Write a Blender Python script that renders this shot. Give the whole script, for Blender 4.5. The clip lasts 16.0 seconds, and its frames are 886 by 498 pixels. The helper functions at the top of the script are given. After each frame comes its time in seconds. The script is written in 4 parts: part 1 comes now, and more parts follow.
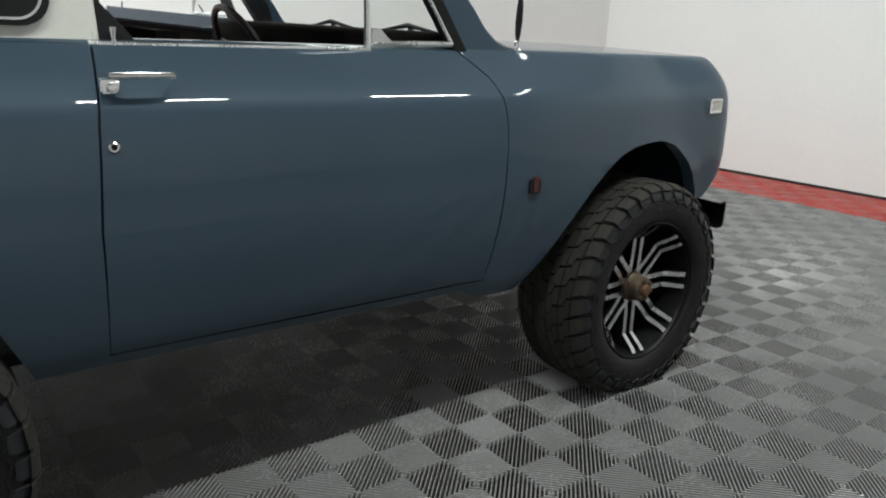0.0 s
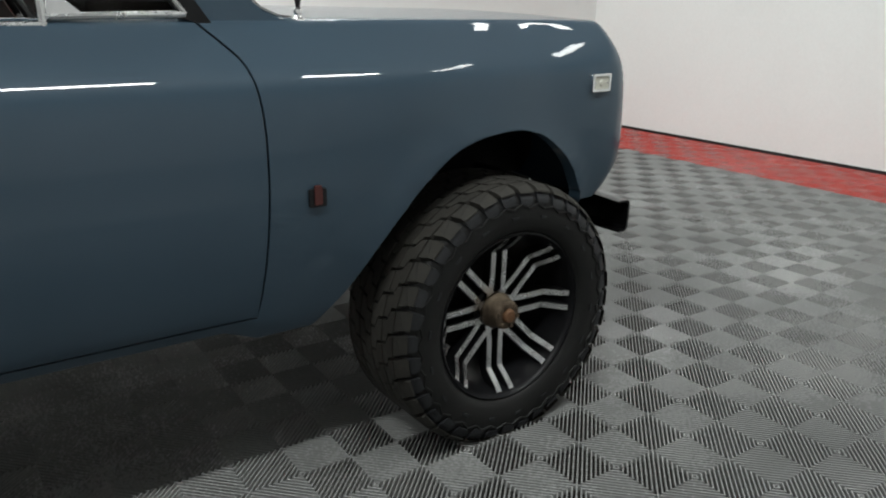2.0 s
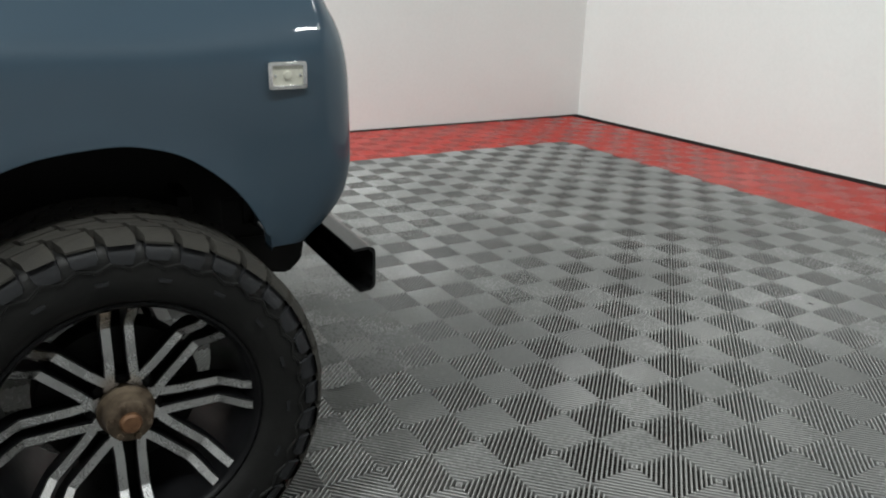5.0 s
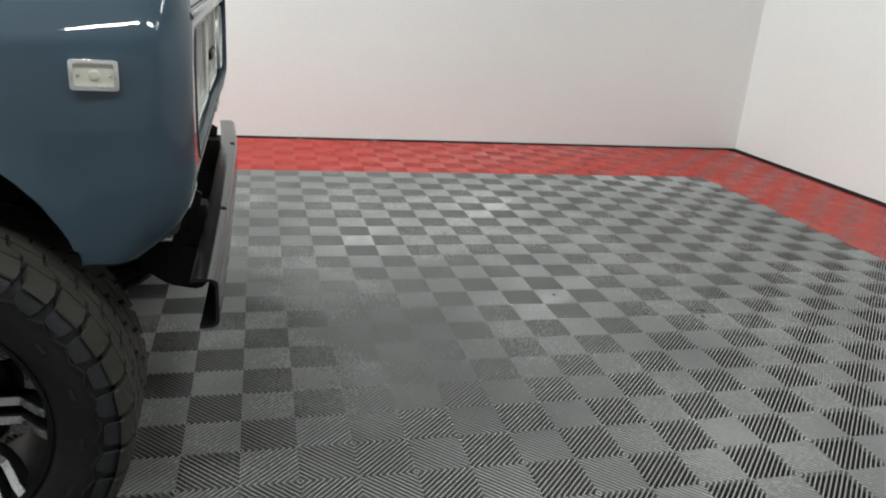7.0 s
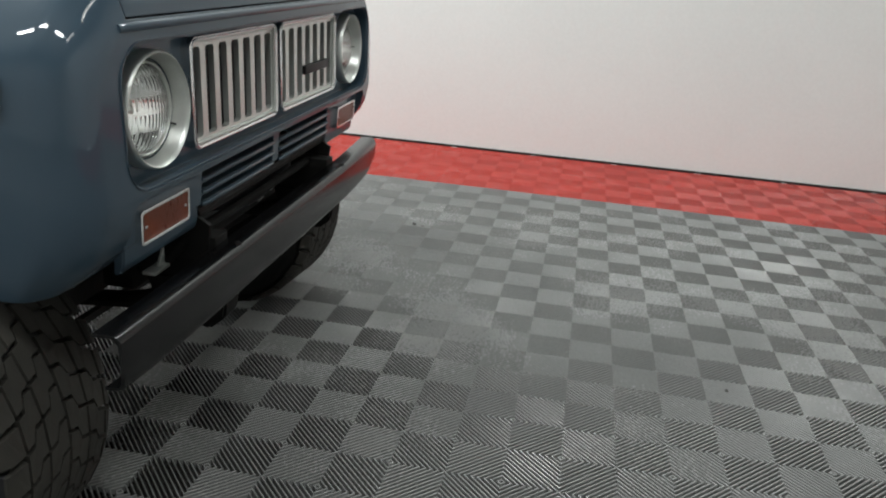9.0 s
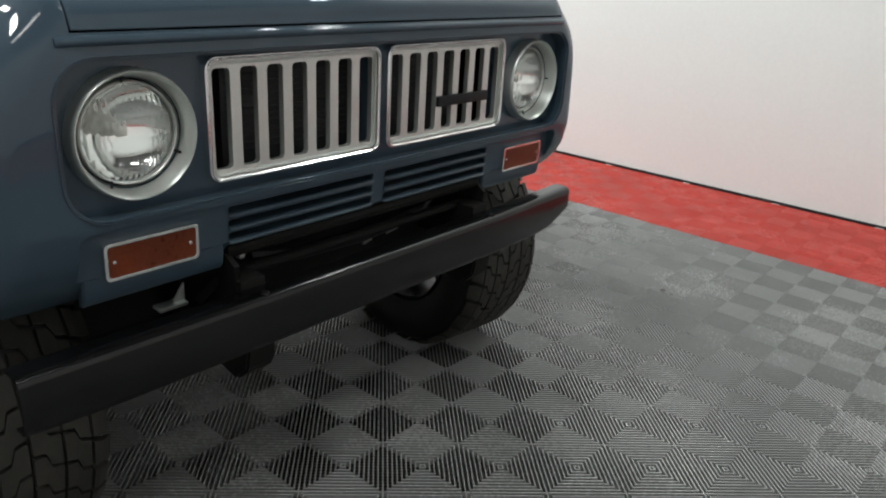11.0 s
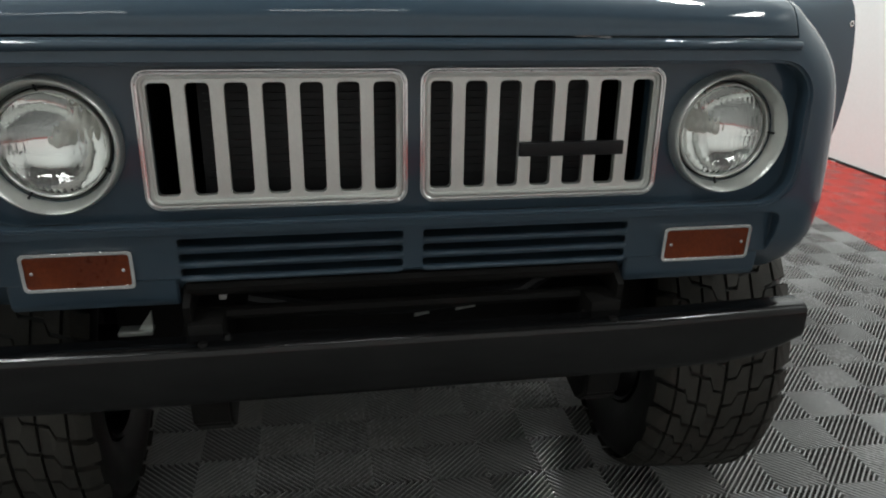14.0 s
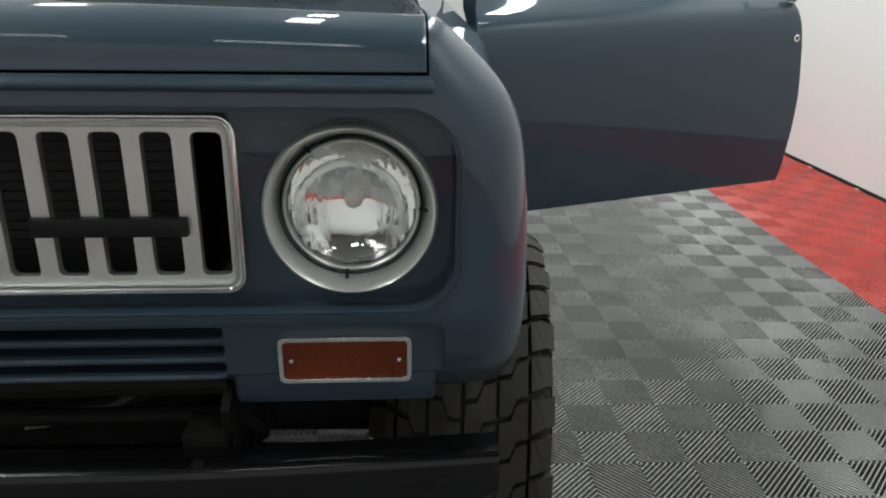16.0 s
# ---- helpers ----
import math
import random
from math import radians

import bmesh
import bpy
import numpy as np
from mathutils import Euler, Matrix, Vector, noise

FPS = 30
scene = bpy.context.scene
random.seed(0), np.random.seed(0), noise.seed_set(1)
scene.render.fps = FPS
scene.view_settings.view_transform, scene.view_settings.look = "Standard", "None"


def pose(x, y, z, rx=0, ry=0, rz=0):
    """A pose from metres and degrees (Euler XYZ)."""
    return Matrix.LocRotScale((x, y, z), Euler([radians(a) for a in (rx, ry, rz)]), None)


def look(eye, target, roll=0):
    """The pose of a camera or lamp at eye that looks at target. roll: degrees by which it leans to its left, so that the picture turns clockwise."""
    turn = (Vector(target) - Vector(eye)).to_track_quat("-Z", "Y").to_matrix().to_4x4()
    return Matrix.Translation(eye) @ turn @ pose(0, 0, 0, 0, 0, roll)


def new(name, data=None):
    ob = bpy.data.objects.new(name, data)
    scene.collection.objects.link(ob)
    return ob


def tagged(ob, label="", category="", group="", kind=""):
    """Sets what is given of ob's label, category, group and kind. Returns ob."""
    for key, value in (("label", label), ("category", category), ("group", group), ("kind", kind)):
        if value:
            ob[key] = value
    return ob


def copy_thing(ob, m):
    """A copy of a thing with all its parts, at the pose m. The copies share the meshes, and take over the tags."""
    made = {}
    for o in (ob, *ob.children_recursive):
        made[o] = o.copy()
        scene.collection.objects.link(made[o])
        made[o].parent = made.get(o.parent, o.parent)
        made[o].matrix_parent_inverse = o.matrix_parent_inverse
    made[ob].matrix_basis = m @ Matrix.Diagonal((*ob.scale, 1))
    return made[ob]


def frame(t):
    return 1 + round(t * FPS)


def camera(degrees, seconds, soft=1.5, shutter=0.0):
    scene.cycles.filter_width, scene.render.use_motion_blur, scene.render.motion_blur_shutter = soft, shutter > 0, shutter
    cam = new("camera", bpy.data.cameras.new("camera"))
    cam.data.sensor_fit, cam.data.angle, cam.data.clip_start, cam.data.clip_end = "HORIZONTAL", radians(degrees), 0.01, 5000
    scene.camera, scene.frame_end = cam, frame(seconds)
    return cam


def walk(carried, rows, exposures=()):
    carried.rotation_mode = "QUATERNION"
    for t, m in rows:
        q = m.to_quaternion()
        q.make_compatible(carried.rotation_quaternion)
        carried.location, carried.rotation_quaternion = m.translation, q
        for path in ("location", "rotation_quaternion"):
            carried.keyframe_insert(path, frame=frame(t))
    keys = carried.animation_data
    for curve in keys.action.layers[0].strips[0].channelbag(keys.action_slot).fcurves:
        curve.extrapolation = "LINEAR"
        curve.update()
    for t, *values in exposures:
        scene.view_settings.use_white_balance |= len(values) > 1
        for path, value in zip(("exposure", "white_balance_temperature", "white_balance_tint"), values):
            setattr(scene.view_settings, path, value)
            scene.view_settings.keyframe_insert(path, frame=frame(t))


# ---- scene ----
cam = camera(61.4, 16.0, soft=2.0)
PATH = [
    (0, (-6.12, -5.252, 1.241), (-4.96, -3.716, 0.696), 2.2),
    (0.5, (-5.896, -5.191, 1.249), (-4.728, -3.674, 0.669), 2.0),
    (1, (-5.685, -5.145, 1.225), (-4.514, -3.63, 0.648), 1.0),
    (1.5, (-5.472, -5.201, 1.238), (-4.375, -3.639, 0.643), 0.5),
    (2, (-5.251, -5.201, 1.246), (-4.187, -3.626, 0.626), 0.6),
    (2.5, (-5.029, -5.125, 1.22), (-3.939, -3.568, 0.598), 0.7),
    (3, (-4.839, -5.132, 1.195), (-3.773, -3.551, 0.59), 0.2),
    (3.5, (-4.623, -5.208, 1.212), (-3.635, -3.584, 0.591), 0.0),
    (4, (-4.433, -5.148, 1.194), (-3.428, -3.54, 0.557), 0.6),
    (6.5, (-3.468, -4.990, 1.196), (-2.844, -3.214, 0.521), 3.6),
    (7, (-3.293, -4.988, 1.212), (-2.819, -3.158, 0.558), 4.3),
    (7.5, (-3.130, -4.943, 1.201), (-2.816, -3.075, 0.561), 4.5),
    (8, (-3.033, -4.79, 1.213), (-2.839, -2.916, 0.541), 4.6),
    (8.5, (-2.881, -4.684, 1.207), (-2.903, -2.8, 0.536), 4.3),
    (9, (-2.663, -4.556, 1.25), (-2.977, -2.706, 0.56), 4.2),
    (11.5, (-2.217, -3.723, 1.266), (-3.579, -2.429, 0.581), 3.8),
    (12, (-2.162, -3.547, 1.265), (-3.689, -2.444, 0.593), 3.3),
    (12.5, (-2.137, -3.373, 1.258), (-3.794, -2.471, 0.594), 3.1),
    (13, (-2.177, -3.233, 1.25), (-3.907, -2.487, 0.58), 3.1),
    (13.5, (-2.21, -3.076, 1.268), (-3.997, -2.517, 0.567), 3.0),
    (14, (-2.198, -2.881, 1.254), (-4.043, -2.542, 0.561), 2.1),
    (14.5, (-2.24, -2.69, 1.242), (-4.095, -2.45, 0.533), 1.6),
    (15, (-2.351, -2.508, 1.244), (-4.194, -2.237, 0.517), 2.3),
    (15.5, (-2.447, -2.301, 1.25), (-4.304, -2.051, 0.55), 2.1),
    (16, (-2.539, -2.081, 1.283), (-4.408, -1.939, 0.587), 2.1),
]
walk(cam, [(t, look(eye, target, roll)) for t, eye, target, roll in PATH], [(0.0, 0.05), (1.0, 0.05), (2.5, 0.02), (4.0, 0.05), (6.5, 0.15), (8.0, 0.1), (9.0, 0.05), (11.5, -0.02), (13.0, -0.12), (14.5, -0.15), (16.0, -0.2)])

# ---- light ----
world = bpy.data.worlds.new("room_air")
world.use_nodes = True
world.node_tree.nodes["Background"].inputs[0].default_value = (0.8, 0.85, 0.9, 1)
world.node_tree.nodes["Background"].inputs[1].default_value = 0.02
scene.world = world
scene.view_settings.exposure = 0.0

LAMP_POWER = 84.0
# strip lights: centre x, y, turn and share of the power; rows beside the car run along it, the row ahead runs across
STRIPS = [(x, -5.3, 0, s) for x, s in ((-9.3, 0.75), (-6.88, 0.85), (-4.44, 1.0), (-2.0, 0.95))]
STRIPS += [(x, y, 0, s) for x, y, s in ((-9.3, -0.2, 1.3), (-6.88, -0.2, 1.2), (-4.95, -0.2, 1.2), (-2.2, 0.4, 0.6))]
STRIPS += [(-0.7, -4.9, 90, 0.12), (-0.7, -2.75, 90, 0.14), (-7.6, -2.6, 0, 0.5), (-5.4, -2.6, 0, 0.4)]

S = 0.1524            # one rib field of the floor tiles
WALL_Y = 1.105        # far wall, on the driver's side
WALL_X = 1.035        # wall ahead of the car
BACK_X, BACK_Y = -11.2, -10.0
CEIL = 5.05


# ---- materials ----
def material(name):
    m = bpy.data.materials.new(name)
    m.use_nodes = True
    nt = m.node_tree
    return m, nt, nt.nodes["Principled BSDF"]


def link(nt, a, out, b, inp):
    nt.links.new(a.outputs[out], b.inputs[inp])


def noise_node(nt, scale, detail=4, rough=0.55, coords="Object"):
    tc = nt.nodes.new("ShaderNodeTexCoord")
    n = nt.nodes.new("ShaderNodeTexNoise")
    n.inputs["Scale"].default_value, n.inputs["Detail"].default_value, n.inputs["Roughness"].default_value = scale, detail, rough
    link(nt, tc, coords, n, "Vector")
    return n


def ramp(nt, src, out, stops):
    r = nt.nodes.new("ShaderNodeValToRGB")
    els = r.color_ramp.elements
    els[0].position, els[0].color = stops[0][0], (*stops[0][1], 1)
    els[1].position, els[1].color = stops[-1][0], (*stops[-1][1], 1)
    for p, c in stops[1:-1]:
        e = els.new(p)
        e.color = (*c, 1)
    link(nt, src, out, r, "Fac")
    return r


def surface(name, dark, light, rough=(0.4, 0.6), metal=0.0, grain=60, patch=3, bump=0.0, bump_scale=200, coat=0.0, coat_rough=0.05, bevel=0.0, spec=0.5):
    """A two-scale surface: patches and grain between two colours, varied gloss and fine relief."""
    m, nt, b = material(name)
    big, small = noise_node(nt, patch), noise_node(nt, grain)
    mix = nt.nodes.new("ShaderNodeMath")
    mix.operation = "MULTIPLY_ADD"
    link(nt, big, "Fac", mix, 0)
    mix.inputs[1].default_value = 0.6
    half = nt.nodes.new("ShaderNodeMath")
    half.operation = "MULTIPLY"
    link(nt, small, "Fac", half, 0)
    half.inputs[1].default_value = 0.4
    link(nt, half, 0, mix, 2)
    col = ramp(nt, mix, 0, [(0.35, dark), (0.65, light)])
    link(nt, col, "Color", b, "Base Color")
    rr = ramp(nt, mix, 0, [(0.3, (rough[0],) * 3), (0.7, (rough[1],) * 3)])
    link(nt, rr, "Color", b, "Roughness")
    b.inputs["Metallic"].default_value = metal
    b.inputs["Specular IOR Level"].default_value = spec
    b.inputs["Coat Weight"].default_value = coat
    b.inputs["Coat Roughness"].default_value = coat_rough
    normal = None
    if bevel:
        normal = nt.nodes.new("ShaderNodeBevel")
        normal.samples = 4
        normal.inputs["Radius"].default_value = bevel
        link(nt, normal, 0, b, "Normal")
        link(nt, normal, 0, b, "Coat Normal")
    if bump:
        n3 = noise_node(nt, bump_scale, 3)
        bp = nt.nodes.new("ShaderNodeBump")
        bp.inputs["Strength"].default_value = bump
        bp.inputs["Distance"].default_value = 0.002
        link(nt, n3, "Fac", bp, "Height")
        if normal:
            link(nt, normal, 0, bp, "Normal")
        link(nt, bp, 0, b, "Normal")
    return m


def tile_material(name, dark, light, scuff, spec=0.66):
    """Moulded plastic floor tile: each tile a shade of its own, dusty tops, scuffs."""
    m, nt, b = material(name)
    info = nt.nodes.new("ShaderNodeNewGeometry")
    tc = nt.nodes.new("ShaderNodeTexCoord")
    big, fine = nt.nodes.new("ShaderNodeTexNoise"), nt.nodes.new("ShaderNodeTexNoise")
    for n, s in ((big, 1.7), (fine, 90.0)):
        n.inputs["Scale"].default_value, n.inputs["Detail"].default_value = s, 5
        link(nt, info, "Position", n, "Vector")
    add = nt.nodes.new("ShaderNodeMath")
    add.operation = "MULTIPLY_ADD"
    link(nt, fine, "Fac", add, 0)
    add.inputs[1].default_value = 0.35
    half = nt.nodes.new("ShaderNodeMath")
    half.operation = "MULTIPLY"
    link(nt, big, "Fac", half, 0)
    half.inputs[1].default_value = 0.65
    link(nt, half, 0, add, 2)
    col = ramp(nt, add, 0, [(0.32, dark), (0.55, light), (0.72, scuff)])
    link(nt, col, "Color", b, "Base Color")
    rr = ramp(nt, add, 0, [(0.3, (0.17,) * 3), (0.7, (0.34,) * 3)])
    link(nt, rr, "Color", b, "Roughness")
    b.inputs["Specular IOR Level"].default_value = spec
    return m


PAINT = surface("slate_blue_paint", (0.0335, 0.0575, 0.0805), (0.037, 0.063, 0.0885), (0.42, 0.5), 0.0, 900, 2, coat=0.8, coat_rough=0.025, bevel=0.004, spec=0.12)
WHITE_TOP = surface("white_top_paint", (0.66, 0.66, 0.6), (0.74, 0.74, 0.68), (0.3, 0.4), coat=0.6, bevel=0.006)
CHROME = surface("chrome", (0.78, 0.78, 0.78), (0.90, 0.90, 0.90), (0.05, 0.13), 1.0, 120, 6, bevel=0.002)
BRUSHED = surface("satin_aluminium", (0.55, 0.565, 0.54), (0.66, 0.675, 0.645), (0.30, 0.44), 0.8, 300, 8, bevel=0.002)
MACHINED = surface("machined_spoke_face", (0.62, 0.62, 0.62), (0.8, 0.8, 0.8), (0.2, 0.34), 1.0, 400, 10)
RIM_BLACK = surface("gloss_black_rim", (0.004, 0.004, 0.0045), (0.008, 0.008, 0.009), (0.25, 0.4), 0.0, 60, 5, spec=0.14)
RUST = surface("rusty_hub", (0.045, 0.028, 0.018), (0.17, 0.13, 0.09), (0.4, 0.75), 0.55, 90, 18, bump=0.5, bump_scale=160)
RUST_CAP = surface("rust_cap", (0.10, 0.045, 0.022), (0.21, 0.11, 0.055), (0.45, 0.7), 0.4, 90, 20, bump=0.4, bump_scale=160)
RUBBER = surface("tyre_rubber", (0.006, 0.006, 0.006), (0.012, 0.012, 0.0115), (0.38, 0.56), 0.0, 120, 8, bump=0.2, bump_scale=350, spec=0.28)
# raised sidewall pieces: a little lighter and bluer than the tyre's rubber
RUBBER_SHOULDER = surface("lighter_shoulder_rubber", (0.010, 0.0105, 0.012), (0.020, 0.021, 0.024), (0.34, 0.5), 0.0, 120, 8, bump=0.2, bump_scale=350, spec=0.4)
TREAD = surface("dusty_tread_rubber", (0.015, 0.0137, 0.011), (0.029, 0.0265, 0.0215), (0.75, 0.92), 0.0, 70, 12, bump=0.4, bump_scale=300)
TRIM_BLACK = surface("black_trim", (0.006, 0.006, 0.007), (0.013, 0.013, 0.014), (0.4, 0.55), 0.0, 80, 5, spec=0.25)
BUMPER_BLACK = surface("satin_black_bumper", (0.0025, 0.0025, 0.0028), (0.006, 0.006, 0.0062), (0.12, 0.22), 0.0, 50, 5, bump=0.03, bump_scale=120, spec=0.4)
CHASSIS = surface("grimy_chassis_steel", (0.0025, 0.0023, 0.0021), (0.007, 0.0064, 0.0058), (0.5, 0.8), 0.0, 40, 9, bump=0.4, bump_scale=90, spec=0.2)
RADIATOR = surface("radiator_core", (0.006, 0.006, 0.007), (0.015, 0.015, 0.017), (0.5, 0.7), 0.0, 90, 6)
VINYL = surface("dark_brown_vinyl", (0.004, 0.0035, 0.003), (0.008, 0.0065, 0.006), (0.8, 0.95), 0.0, 150, 8, bump=0.2, spec=0.04)
BRIGHT_TRIM = surface("bright_window_trim", (0.72, 0.72, 0.72), (0.86, 0.86, 0.86), (0.22, 0.34), 1.0, 120, 6)
WALL_PAINT = surface("white_wall_paint", (0.825, 0.838, 0.826), (0.875, 0.888, 0.876), (0.55, 0.7), 0.0, 40, 0.7, bump=0.08, bump_scale=60)
CEILING_PAINT = surface("ceiling_paint", (0.10, 0.10, 0.10), (0.14, 0.14, 0.14), (0.7, 0.85), 0.0, 30, 1)
GREY_WALL = surface("grey_wall_paint", (0.55, 0.55, 0.55), (0.60, 0.60, 0.595), (0.6, 0.75), 0.0, 40, 0.7)
CONCRETE = surface("bare_concrete", (0.10, 0.095, 0.085), (0.17, 0.16, 0.145), (0.7, 0.9), 0.0, 60, 2, bump=0.3, bump_scale=80)
DARK_LINE = surface("black_wall_seal", (0.006, 0.006, 0.006), (0.014, 0.014, 0.014), (0.5, 0.7), 0.0, 60, 3)
GREY_TILE = tile_material("grey_plastic_tile", (0.20, 0.2025, 0.199), (0.253, 0.2545, 0.249), (0.33, 0.327, 0.319))
RED_TILE = tile_material("red_plastic_tile", (0.31, 0.02, 0.014), (0.37, 0.027, 0.018), (0.41, 0.04, 0.028), 0.38)
# near-black brown sheet: shade in the tile openings put into the colour, with dirt
TILE_BASE = surface("tile_gap_shade", (0.010, 0.0085, 0.007), (0.018, 0.0155, 0.013), (0.7, 0.9), 0.0, 60, 2)
TILE_BASE_RED = surface("red_tile_underside", (0.24, 0.016, 0.012), (0.31, 0.023, 0.017), (0.7, 0.9), 0.0, 60, 2)
# grey webs: grime, plus the shade between the ribs painted in as darker colour
TILE_WEB = surface("grimy_shaded_tile_web", (0.014, 0.0125, 0.0105), (0.030, 0.027, 0.023), (0.6, 0.85), 0.0, 60, 2)
TILE_WEB_RED = surface("grimy_red_tile_web", (0.20, 0.014, 0.010), (0.28, 0.02, 0.015), (0.6, 0.85), 0.0, 60, 2)
GRIME = surface("dark_grime", (0.012, 0.011, 0.010), (0.03, 0.028, 0.025), (0.5, 0.8), 0.0, 200, 40)
TAB = surface("pale_tile_tab", (0.45, 0.45, 0.44), (0.6, 0.6, 0.58), (0.5, 0.7))
AMBER = surface("amber_lens", (0.095, 0.016, 0.004), (0.165, 0.031, 0.006), (0.25, 0.4), 0.0, 120, 12, spec=0.2, coat=0.25, bump=0.5, bump_scale=240)
CLEAR_MARKER = surface("milky_marker_lens", (0.55, 0.54, 0.46), (0.66, 0.65, 0.56), (0.25, 0.4), 0.0, 200, 20, coat=0.5, bump=0.3, bump_scale=300)
EMBLEM_RED = surface("faded_red_emblem", (0.055, 0.012, 0.010), (0.09, 0.018, 0.014), (0.4, 0.6))
REFLECTOR = surface("lamp_reflector", (0.86, 0.86, 0.85), (0.95, 0.95, 0.94), (0.03, 0.08), 1.0, 60, 9, bump=0.35, bump_scale=20)
BULB_CAP = surface("frosted_bulb_cap", (0.62, 0.61, 0.56), (0.74, 0.73, 0.68), (0.35, 0.5), 0.2, 90, 14)


def glass_material(name, rough=0.0, tint=(1, 1, 1), ior=1.45, bump=0.0, scale=60):
    """Clear glass; with bump, moulded in upright flutes that are broken into blocks."""
    m, nt, b = material(name)
    b.inputs["Base Color"].default_value = (*tint, 1)
    b.inputs["Transmission Weight"].default_value = 1.0
    b.inputs["Roughness"].default_value = rough
    b.inputs["IOR"].default_value = ior
    if bump:
        tc = nt.nodes.new("ShaderNodeTexCoord")
        waves = []
        for way, size, shape, bend in (("Y", scale, "SIN", 0.6), ("Z", scale * 0.32, "SAW", 1.2)):
            wv = nt.nodes.new("ShaderNodeTexWave")
            wv.bands_direction, wv.wave_profile = way, shape
            wv.inputs["Scale"].default_value = size
            wv.inputs["Distortion"].default_value = bend
            wv.inputs["Detail Scale"].default_value = 0.6
            link(nt, tc, "Object", wv, "Vector")
            waves.append(wv)
        mul = nt.nodes.new("ShaderNodeMath")
        mul.operation = "MULTIPLY"
        link(nt, waves[0], "Fac", mul, 0)
        link(nt, waves[1], "Fac", mul, 1)
        bp = nt.nodes.new("ShaderNodeBump")
        bp.inputs["Strength"].default_value, bp.inputs["Distance"].default_value = bump, 0.003
        link(nt, mul, 0, bp, "Height")
        link(nt, bp, 0, b, "Normal")
    return m


LENS_GLASS = glass_material("fluted_lamp_glass", 0.0, (0.99, 1.0, 0.99), 1.42, 0.40, 30)
PANE_GLASS = glass_material("window_glass", 0.0, (0.93, 0.95, 0.94), 1.05)


# ---- mesh helpers ----
def part(name, bm, mat, parent=None, label="", smooth=35):
    """Links a bmesh as one mesh object under a thing or a part."""
    me = bpy.data.meshes.new(name)
    bm.to_mesh(me)
    bm.free()
    return mesh_part(name, me, mat, parent, label, smooth)


def mesh_part(name, me, mat, parent=None, label="", smooth=35):
    if not me.materials:
        me.materials.append(mat)
    if smooth:
        me.polygons.foreach_set("use_smooth", [True] * len(me.polygons))
        me.set_sharp_from_angle(angle=radians(smooth))
    ob = new(name, me)
    ob.parent = parent
    return tagged(ob, label)


def box(bm, x0, x1, y0, y1, z0, z1, bevel=0.0, segs=2):
    vs = [bm.verts.new((x, y, z)) for x in (x0, x1) for y in (y0, y1) for z in (z0, z1)]
    fs = [bm.faces.new([vs[i] for i in q]) for q in ((0, 1, 3, 2), (4, 6, 7, 5), (0, 4, 5, 1), (2, 3, 7, 6), (0, 2, 6, 4), (1, 5, 7, 3))]
    if bevel:
        edges = list({e for f in fs for e in f.edges})
        bmesh.ops.bevel(bm, geom=edges, offset=bevel, segments=segs, profile=0.6, affect="EDGES")
    return bm


def prism(bm, pts, axis, a, b):
    """A closed prism over a polygon: pts are (u, v) in the plane across the axis, from a to b along it."""
    def at(u, v, w):
        return {"x": (w, u, v), "y": (u, w, v), "z": (u, v, w)}[axis]
    lo = [bm.verts.new(at(u, v, a)) for u, v in pts]
    hi = [bm.verts.new(at(u, v, b)) for u, v in pts]
    n = len(pts)
    bm.faces.new(lo[::-1])
    bm.faces.new(hi)
    for i in range(n):
        bm.faces.new((lo[i], lo[(i + 1) % n], hi[(i + 1) % n], hi[i]))
    bmesh.ops.recalc_face_normals(bm, faces=bm.faces[:])
    return bm


def rounded(u0, u1, v0, v1, r, n=5):
    """A rectangle's outline with round corners."""
    out = []
    for cu, cv, a0 in ((u1 - r, v1 - r, 0), (u0 + r, v1 - r, 90), (u0 + r, v0 + r, 180), (u1 - r, v0 + r, 270)):
        for k in range(n + 1):
            a = radians(a0 + 90 * k / n)
            out.append((cu + r * math.cos(a), cv + r * math.sin(a)))
    return out


def ring_prism(bm, outer, inner, axis, a, b):
    """A frame between two outlines of equal count."""
    def at(u, v, w):
        return {"x": (w, u, v), "y": (u, w, v), "z": (u, v, w)}[axis]
    loops = [[bm.verts.new(at(u, v, w)) for u, v in pts] for pts, w in ((outer, a), (outer, b), (inner, b), (inner, a))]
    n = len(outer)
    for k in range(4):
        p, q = loops[k], loops[(k + 1) % 4]
        for i in range(n):
            bm.faces.new((p[i], p[(i + 1) % n], q[(i + 1) % n], q[i]))
    bmesh.ops.recalc_face_normals(bm, faces=bm.faces[:])
    return bm


def spin(bm, profile, centre, axis="y", n=48, closed=False):
    """Turns a profile of (radius, along) round an axis through the centre."""
    rings = []
    for k in range(n):
        a = 2 * math.pi * k / n
        c, s = math.cos(a), math.sin(a)
        ring = []
        for r, w in profile:
            off = {"y": (r * c, w, r * s), "x": (w, r * c, r * s), "z": (r * c, r * s, w)}[axis]
            ring.append(bm.verts.new(Vector(centre) + Vector(off)))
        rings.append(ring)
    m = len(profile)
    for k in range(n):
        p, q = rings[k], rings[(k + 1) % n]
        for i in range(m if closed else m - 1):
            bm.faces.new((p[i], p[(i + 1) % m], q[(i + 1) % m], q[i]))
    bmesh.ops.remove_doubles(bm, verts=bm.verts[:], dist=1e-6)
    bmesh.ops.recalc_face_normals(bm, faces=bm.faces[:])
    return bm


